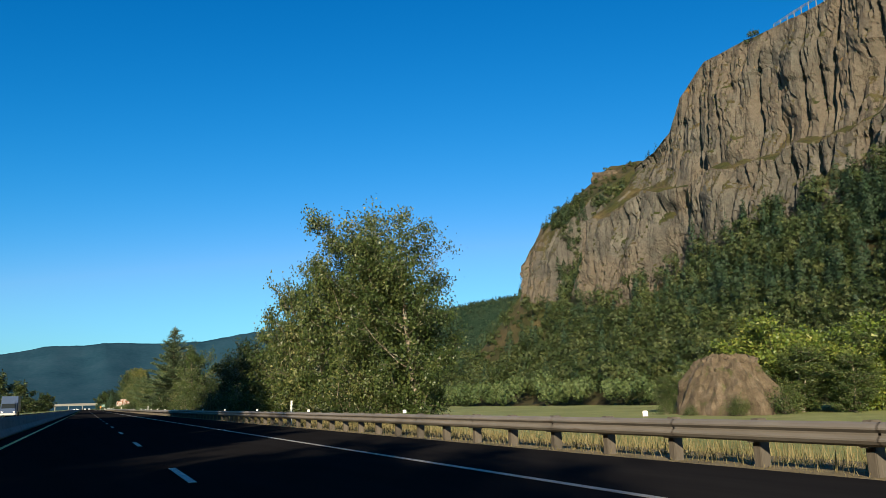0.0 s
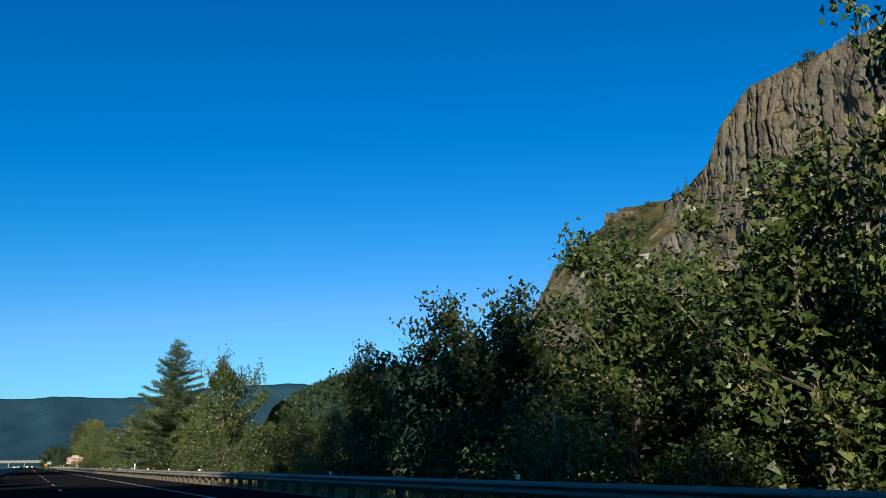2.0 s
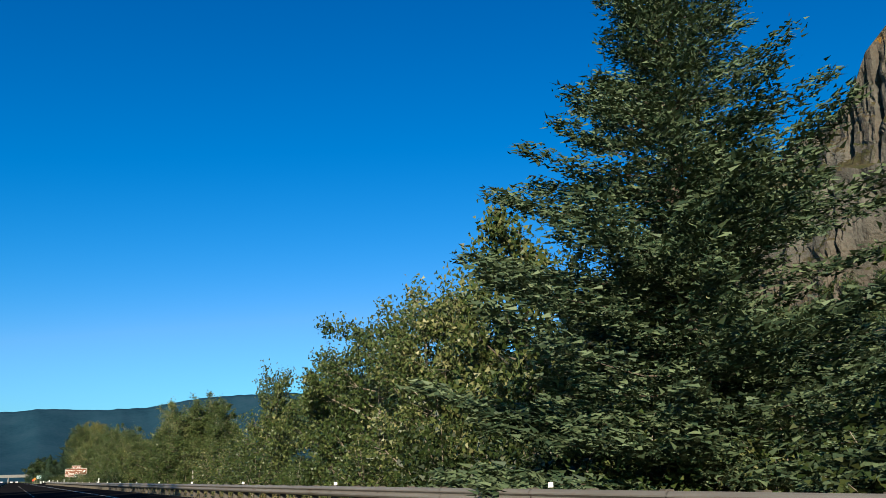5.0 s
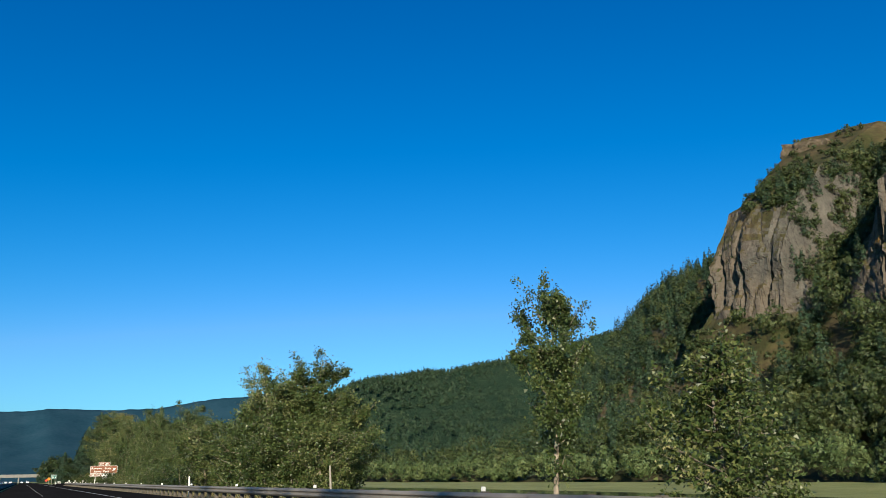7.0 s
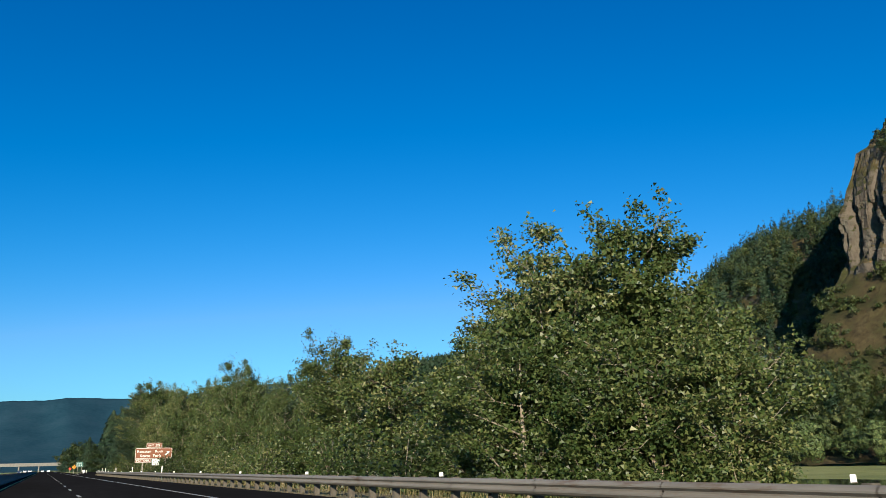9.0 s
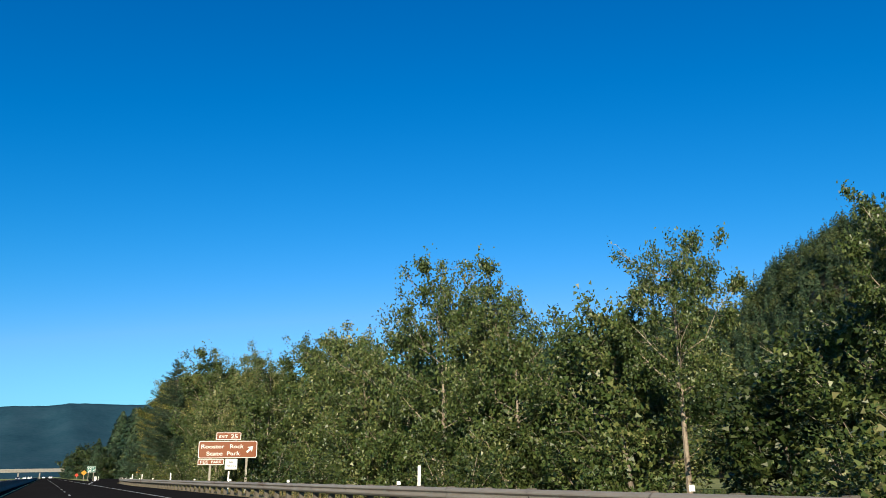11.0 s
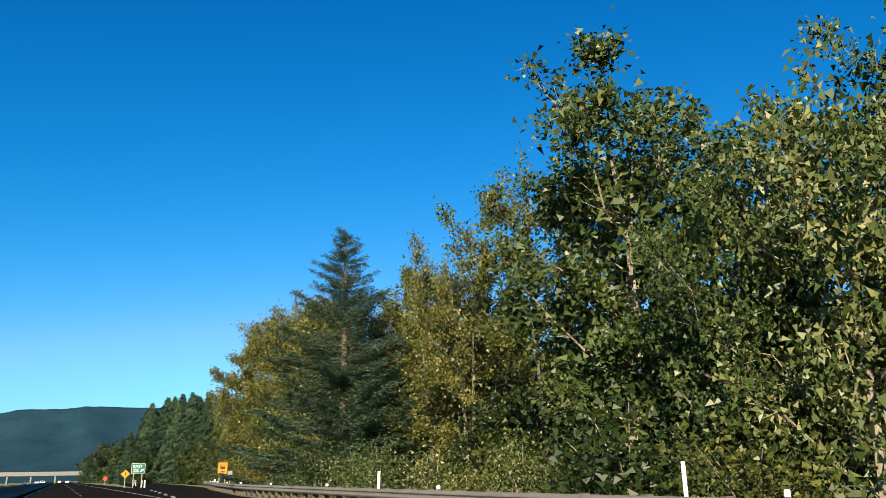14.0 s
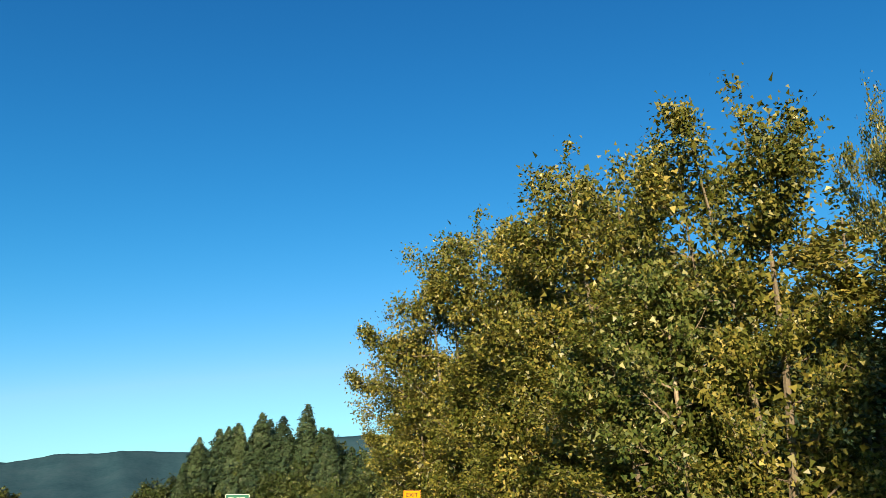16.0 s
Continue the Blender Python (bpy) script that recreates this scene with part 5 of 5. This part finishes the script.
guardrail()


def delineator(x, y, h=1.25, label="white plastic delineator post with reflector"):
    top = holder("delineator", pose(x, y, ground_z(x, y), 0, rnd.uniform(-2, 2), rnd.uniform(-8, 8)))
    tagged(top, label, "delineator", "delineators along the guardrail")
    part("post", boxed(-0.05, 0.05, -0.012, 0.012, -0.1, h - ground_z(x, y), bevel=0.008), M_WHITE_PAINT, top)
    part("reflector", boxed(-0.035, 0.035, -0.02, -0.0125, h - 0.22 - ground_z(x, y), h - 0.08 - ground_z(x, y), bevel=0.003), M_LAMP, top)


for y in (41.0, 145.5, 254.0, 333.9, 361.2, 385.4, 408.5, 424.6):
    delineator(9.9 if y < 420 else edge_x(y) + 1.0, y)
for y, x in ((538, 25), (552, 26), (566, 28), (515, 10.5), (523, 11.2), (529, 11.4), (535, 12.4), (560, 13), (575, 13.5), (590, 15), (508, 18.8), (512, 19.4)):
    delineator(x, y, 1.0)


def rail_reflector(y):
    top = holder("rail_reflector", pose(edge_x(y) + 0.50, y, 0.70))
    tagged(top, "small white reflector tab on a guardrail post", "reflector", "reflectors on the guardrail")
    part("tab", boxed(-0.06, 0.06, -0.012, 0.012, -0.002, 0.11, bevel=0.01), M_WHITE_PAINT, top)
    part("foot", boxed(-0.05, 0.05, -0.03, 0.03, -0.002, 0.012, bevel=0.004), M_STEEL, top)


for k in range(-9, 33):
    rail_reflector(119.1 + 11.95 * k)

# stub of an old pole in the meadow edge
stub = holder("wooden_stub_post", pose(24, 265.2, ground_z(24, 265.2), 0, -4, 0))
tagged(stub, "leaning bleached wooden post at the water's edge", "post")
part("shaft", tube(bmesh.new(), [(0, 0, -0.2), (0.02, 0, 2.0), (0.05, 0, 4.2)], [0.11, 0.10, 0.08], 9), M_GREY_WOOD, stub)


# ---- signs ----
def plate(name, x0, x1, z0, z1, r, material, parent, y, rim=0.05, rim_material=None, depth=0.012):
    """A sign panel with rounded corners and a raised border of another colour."""
    panel = part(name, prism(rounded(x0, x1, z0, z1, r), depth), material, parent)
    panel.location.y = y
    if rim:
        outer, inner = rounded(x0 + 0.02, x1 - 0.02, z0 + 0.02, z1 - 0.02, r * 0.95), rounded(x0 + 0.02 + rim, x1 - 0.02 - rim, z0 + 0.02 + rim, z1 - 0.02 - rim, max(0.01, r * 0.95 - rim * 0.6))
        n = len(outer)
        verts = [(a, -0.004, b) for a, b in outer] + [(a, -0.004, b) for a, b in inner] + [(a, 0, b) for a, b in outer] + [(a, 0, b) for a, b in inner]
        faces = []
        for i in range(n):
            j = (i + 1) % n
            faces += [(i, j, n + j, n + i), (2 * n + i, 2 * n + j, j, i), (n + i, n + j, 3 * n + j, 3 * n + i)]
        b = under("border", mesh_of("border", verts, faces, rim_material or M_SIGN_WHITE), panel)
    return panel


def arrow(parent, x, z, size, material, y, turn=45):
    a = radians(turn)
    shape = [(-0.13, -0.55), (0.13, -0.55), (0.13, 0.05), (0.42, -0.08), (0.0, 0.55), (-0.42, -0.08), (-0.13, 0.05)]
    pts = [(x + size * (px * math.cos(a) + pz * math.sin(a)), z + size * (-px * math.sin(a) + pz * math.cos(a))) for px, pz in shape]
    ob = part("arrow", prism(pts, 0.004), material, parent)
    ob.location.y = y
    return ob


def exit_guide_sign():
    top = holder("exit_guide_sign", pose(0.08, 390.6, 0.08) @ pose(15.6, 0, 0, 0, 0, -6) @ pose(-15.6, 0, 0))
    tagged(top, "brown state park exit sign with white letters on two timber posts", "road sign")
    main = plate("main_panel", 12.85, 18.42, 2.48, 4.13, 0.2, M_SIGN_BROWN, top, 0.0, 0.055)
    lettering("lettering", "Rooster", 13.12, 3.42, 0.36, 2.15, M_SIGN_WHITE, main, -0.005)
    lettering("lettering", "Rock", 15.82, 3.42, 0.36, 1.28, M_SIGN_WHITE, main, -0.005)
    lettering("lettering", "State", 13.62, 2.76, 0.36, 1.52, M_SIGN_WHITE, main, -0.005)
    lettering("lettering", "Park", 15.55, 2.76, 0.36, 1.26, M_SIGN_WHITE, main, -0.005)
    arrow(main, 17.72, 3.32, 0.78, M_SIGN_WHITE, -0.009)
    tab = plate("exit_panel", 14.45, 16.82, 4.19, 4.93, 0.07, M_SIGN_BROWN, top, 0.0, 0.05)
    lettering("lettering", "EXIT", 14.75, 4.41, 0.25, 0.80, M_SIGN_WHITE, tab, -0.005)
    lettering("lettering", "25", 15.82, 4.37, 0.36, 0.66, M_SIGN_WHITE, tab, -0.005)
    fee = plate("fee_panel", 12.87, 15.32, 1.87, 2.42, 0.06, M_SIGN_BROWN, top, 0.0, 0.045)
    lettering("lettering", "FEE", 13.10, 2.02, 0.26, 0.74, M_SIGN_WHITE, fee, -0.005)
    lettering("lettering", "PARK", 14.12, 2.02, 0.26, 0.98, M_SIGN_WHITE, fee, -0.005)
    no = plate("truck_panel", 15.42, 16.58, 1.42, 2.42, 0.06, M_SIGN_WHITE, top, 0.0, 0.02, M_SIGN_BLACK)
    lettering("lettering", "NO", 15.82, 2.03, 0.2, 0.34, M_SIGN_BLACK, no, -0.005)
    lettering("lettering", "TRUCKS", 15.56, 1.64, 0.2, 0.88, M_SIGN_BLACK, no, -0.005)
    for x in (14.05, 17.45):
        part("post", boxed(x - 0.1, x + 0.1, 0.02, 0.20, ground_z(x, 390.4) - 0.3, 4.0, bevel=0.012), M_GREY_WOOD, top, "grey weathered timber post")


exit_guide_sign()


def small_sign(name, label, x, y, z0, z1, w, material, kind, posts=1, rim=M_SIGN_BLACK):
    top = holder(name, pose(x, y, 0))
    tagged(top, label, "road sign")
    g = ground_z(x, y)
    zc, s = (z0 + z1) / 2, (z1 - z0) / 2
    if kind == "diamond":
        p = part("panel", prism([(0, z0), (s, zc), (0, z1), (-s, zc)], 0.01), material, top)
        inner = part("symbol", prism([(-0.09 * s, zc - 0.4 * s), (0.09 * s, zc - 0.4 * s), (0.09 * s, zc + 0.15 * s), (0.28 * s, zc + 0.1 * s), (0, zc + 0.5 * s), (-0.28 * s, zc + 0.1 * s), (-0.09 * s, zc + 0.15 * s)], 0.004), M_SIGN_BLACK, p)
        inner.location.y = -0.005
    else:
        p = plate("panel", -w / 2, w / 2, z0, z1, 0.1, material, top, 0.0, 0.035, rim)
        if kind == "exit":
            lettering("lettering", "EXIT", -0.36 * w, zc + 0.14 * s, 0.5 * s, 0.66 * w, M_SIGN_WHITE, p, -0.005)
            lettering("lettering", "25", -0.36 * w, zc - 0.72 * s, 0.62 * s, 0.4 * w, M_SIGN_WHITE, p, -0.005)
            arrow(p, 0.28 * w, zc - 0.38 * s, 0.75 * s, M_SIGN_WHITE, -0.009)
        elif kind == "speed":
            lettering("lettering", "EXIT", -0.33 * w, zc + 0.42 * s, 0.34 * s, 0.66 * w, M_SIGN_BLACK, p, -0.005)
            for k, (zz, ww, hh) in enumerate(((-0.22, 0.5, 0.5), (-0.72, 0.42, 0.2))):
                bar = part("print_bar", prism([(-ww * w / 2, zc + zz * s), (ww * w / 2, zc + zz * s), (ww * w / 2, zc + (zz + hh) * s), (-ww * w / 2, zc + (zz + hh) * s)], 0.004), M_SIGN_BLACK, p)
                bar.location.y = -0.005
    for k in range(posts):
        xx = 0 if posts == 1 else (-0.3 + 0.6 * k) * w
        part("post", boxed(xx - 0.06, xx + 0.06, 0.014, 0.12, g - 0.3, z1 - 0.1, bevel=0.008), M_GREY_WOOD, top)
    return top


small_sign("exit_speed_sign", "yellow exit advisory speed sign on timber posts", 19.0, 504.0, 1.62, 3.12, 1.25, M_SIGN_YELLOW, "speed", 2)
small_sign("gore_exit_sign", "green exit number sign with arrow in the gore", 9.7, 517.0, 1.95, 3.35, 1.85, M_SIGN_GREEN, "exit", 2, M_SIGN_WHITE)
small_sign("warning_sign", "yellow diamond warning sign with black symbol", 8.35, 521.0, 1.3, 2.55, 0, M_SIGN_YELLOW, "diamond")
small_sign("roadwork_sign", "orange diamond roadwork sign", 9.4, 600.0, 0.9, 2.1, 0, M_SIGN_ORANGE, "diamond")
small_sign("back_sign", "plain grey back of a small sign", 21.5, 512.0, 1.2, 2.1, 0.7, M_SIGN_BACK, "blank")


# ---- overpass and vehicles ----
def overpass():
    top = holder("overpass", pose(0, 1000, 0))
    tagged(top, "low concrete overpass crossing the freeway", "bridge")
    part("deck", boxed(-62, 42, -5, 5, 4.7, 6.3, bevel=0.1), M_CONCRETE, top)
    for y in (-5.0, 4.7):
        part("parapet", boxed(-62, 42, y, y + 0.3, 6.3, 7.3, bevel=0.04), M_CONCRETE, top)
    for x in (-32, -18, -3.4, 14):
        part("pier", boxed(x - 0.5, x + 0.5, -4, 4, -1, 4.7, bevel=0.1), M_CONCRETE, top)
    for x0, x1 in ((-90, -62), (42, 70)):
        part("abutment", boxed(x0, x1, -5.5, 5.5, -4, 6.2, bevel=0.2), M_CONCRETE, top)


overpass()


def wheel(parent, x, y, r=0.33):
    bm = bmesh.new()
    bmesh.ops.create_cone(bm, cap_ends=True, segments=20, radius1=r, radius2=r, depth=0.22, matrix=pose(x, y, r, 0, 90, 0))
    bmesh.ops.bevel(bm, geom=list(bm.edges), offset=0.02, segments=1, affect="EDGES")
    w = part("wheel", bm, M_RUBBER, parent)
    bm = bmesh.new()
    bmesh.ops.create_cone(bm, cap_ends=True, segments=16, radius1=r * 0.6, radius2=r * 0.55, depth=0.24, matrix=pose(x, y, r, 0, 90, 0))
    part("rim", bm, M_SIGN_BACK, w)


def car(x, y, paint, label, turned=0):
    top = holder("car", pose(x, y, 0, 0, 0, turned))
    tagged(top, label, "car")
    side = [(-2.2, 0.35), (2.2, 0.35), (2.25, 0.75), (1.3, 0.92), (0.55, 1.42), (-1.2, 1.45), (-2.1, 0.98), (-2.25, 0.7)]
    bm = bmesh.new()
    f = bm.faces.new([bm.verts.new((-0.88, a, b)) for a, b in side])
    ext = bmesh.ops.extrude_face_region(bm, geom=[f])
    for v in ext["geom"]:
        if isinstance(v, bmesh.types.BMVert):
            v.co.x += 1.76
    for v in bm.verts:
        if v.co.z > 1.2:
            v.co.x *= 0.8
    bmesh.ops.recalc_face_normals(bm, faces=bm.faces)
    bmesh.ops.bevel(bm, geom=list(bm.edges), offset=0.07, segments=2, affect="EDGES")
    part("body", bm, paint, top)
    for nm, ya, za, yb, zb in (("windscreen", 1.22, 1.0, 0.66, 1.38), ("rear_window", -1.95, 1.06, -1.28, 1.40)):
        part(nm, quad_plate((-0.66, ya, za), (0.66, ya, za), (0.6, yb, zb), (-0.6, yb, zb)), M_GLASS_DARK, top)
    for s in (-1, 1):
        part("side_window", quad_plate((0.84 * s, 1.0, 1.0), (0.84 * s, -1.5, 1.0), (0.74 * s, -1.1, 1.36), (0.74 * s, 0.5, 1.36)), M_GLASS_DARK, top)
        part("headlight", boxed(0.55 * s - 0.18, 0.55 * s + 0.18, 2.16, 2.27, 0.62, 0.76, bevel=0.03), M_LAMP, top)
        for yy in (-1.4, 1.4):
            wheel(top, 0.8 * s, yy)


def quad_plate(a, b, c, d):
    """A pane with a little thickness, standing proud of the body."""
    bm = bmesh.new()
    n = (Vector(b) - Vector(a)).cross(Vector(d) - Vector(a)).normalized()
    mid = (Vector(a) + Vector(c)) / 2
    if n.dot(mid - Vector((0, 0, 0.7))) < 0:
        n = -n
    f = bm.faces.new([bm.verts.new(Vector(p) + n * 0.03) for p in (a, b, c, d)])
    ext = bmesh.ops.extrude_face_region(bm, geom=[f])
    for v in ext["geom"]:
        if isinstance(v, bmesh.types.BMVert):
            v.co -= n * 0.06
    bmesh.ops.recalc_face_normals(bm, faces=bm.faces)
    return bm


car(3.3, 860, M_CAR_WHITE, "white sedan far ahead on the freeway")
car(-0.4, 930, M_CAR_WHITE, "white sedan far ahead on the freeway")
car(-6.5, 760, M_CAR_WHITE, "white sedan on the opposite carriageway", 180)
car(-10.2, 700, M_CAR_BLUE, "dark blue sedan on the opposite carriageway", 180)
car(-10.2, 830, M_CAR_WHITE, "white sedan on the opposite carriageway", 180)


def box_truck(x, y):
    top = holder("box_truck", pose(x, y, 0, 0, 0, 180))
    tagged(top, "blue-grey box truck on the opposite carriageway", "truck")
    part("cargo_box", boxed(-1.25, 1.25, -5.2, 1.0, 0.9, 3.5, bevel=0.06), M_CAR_BLUE, top)
    part("cab", boxed(-1.15, 1.15, 1.1, 3.0, 0.5, 2.5, bevel=0.18), M_CAR_BLUE, top)
    part("windscreen", boxed(-1.0, 1.0, 2.98, 3.03, 1.5, 2.25, bevel=0.02), M_GLASS_DARK, top)
    part("bumper", boxed(-1.15, 1.15, 3.0, 3.15, 0.4, 0.7, bevel=0.04), M_SIGN_BACK, top)
    for s in (-1, 1):
        part("headlight", boxed(0.85 * s - 0.15, 0.85 * s + 0.15, 3.0, 3.06, 0.8, 1.0, bevel=0.02), M_LAMP, top)
        for yy in (-4.0, 2.0):
            wheel(top, 1.05 * s, yy, 0.45)


box_truck(-11.6, 150)


# ---- white railing on the cliff's rim ----
def rim_railing():
    top = holder("rim_railing")
    tagged(top, "pale concrete railing of a road along the cliff rim", "railing")
    a, b = Vector((285, 236, 169.5)), Vector((292, 176, 173.5))
    n = 16
    pts = [a.lerp(b, k / n) + Vector((-1.5 * math.sin(math.pi * k / n), 0, 0.8 * math.sin(math.pi * k / n))) for k in range(n + 1)]
    for k, p in enumerate(pts):
        post = part("baluster", boxed(-0.16, 0.16, -0.16, 0.16, -3.0, 1.5, bevel=0.03), M_CONCRETE, top)
        post.location = p
    for k in range(n):
        for z, h in ((1.5, 0.34), (0.7, 0.22)):
            bm = tube(bmesh.new(), [tuple(pts[k] + Vector((0, 0, z))), tuple(pts[k + 1] + Vector((0, 0, z)))], [h / 2, h / 2], 6)
            part("beam", bm, M_CONCRETE, top)


rim_railing()
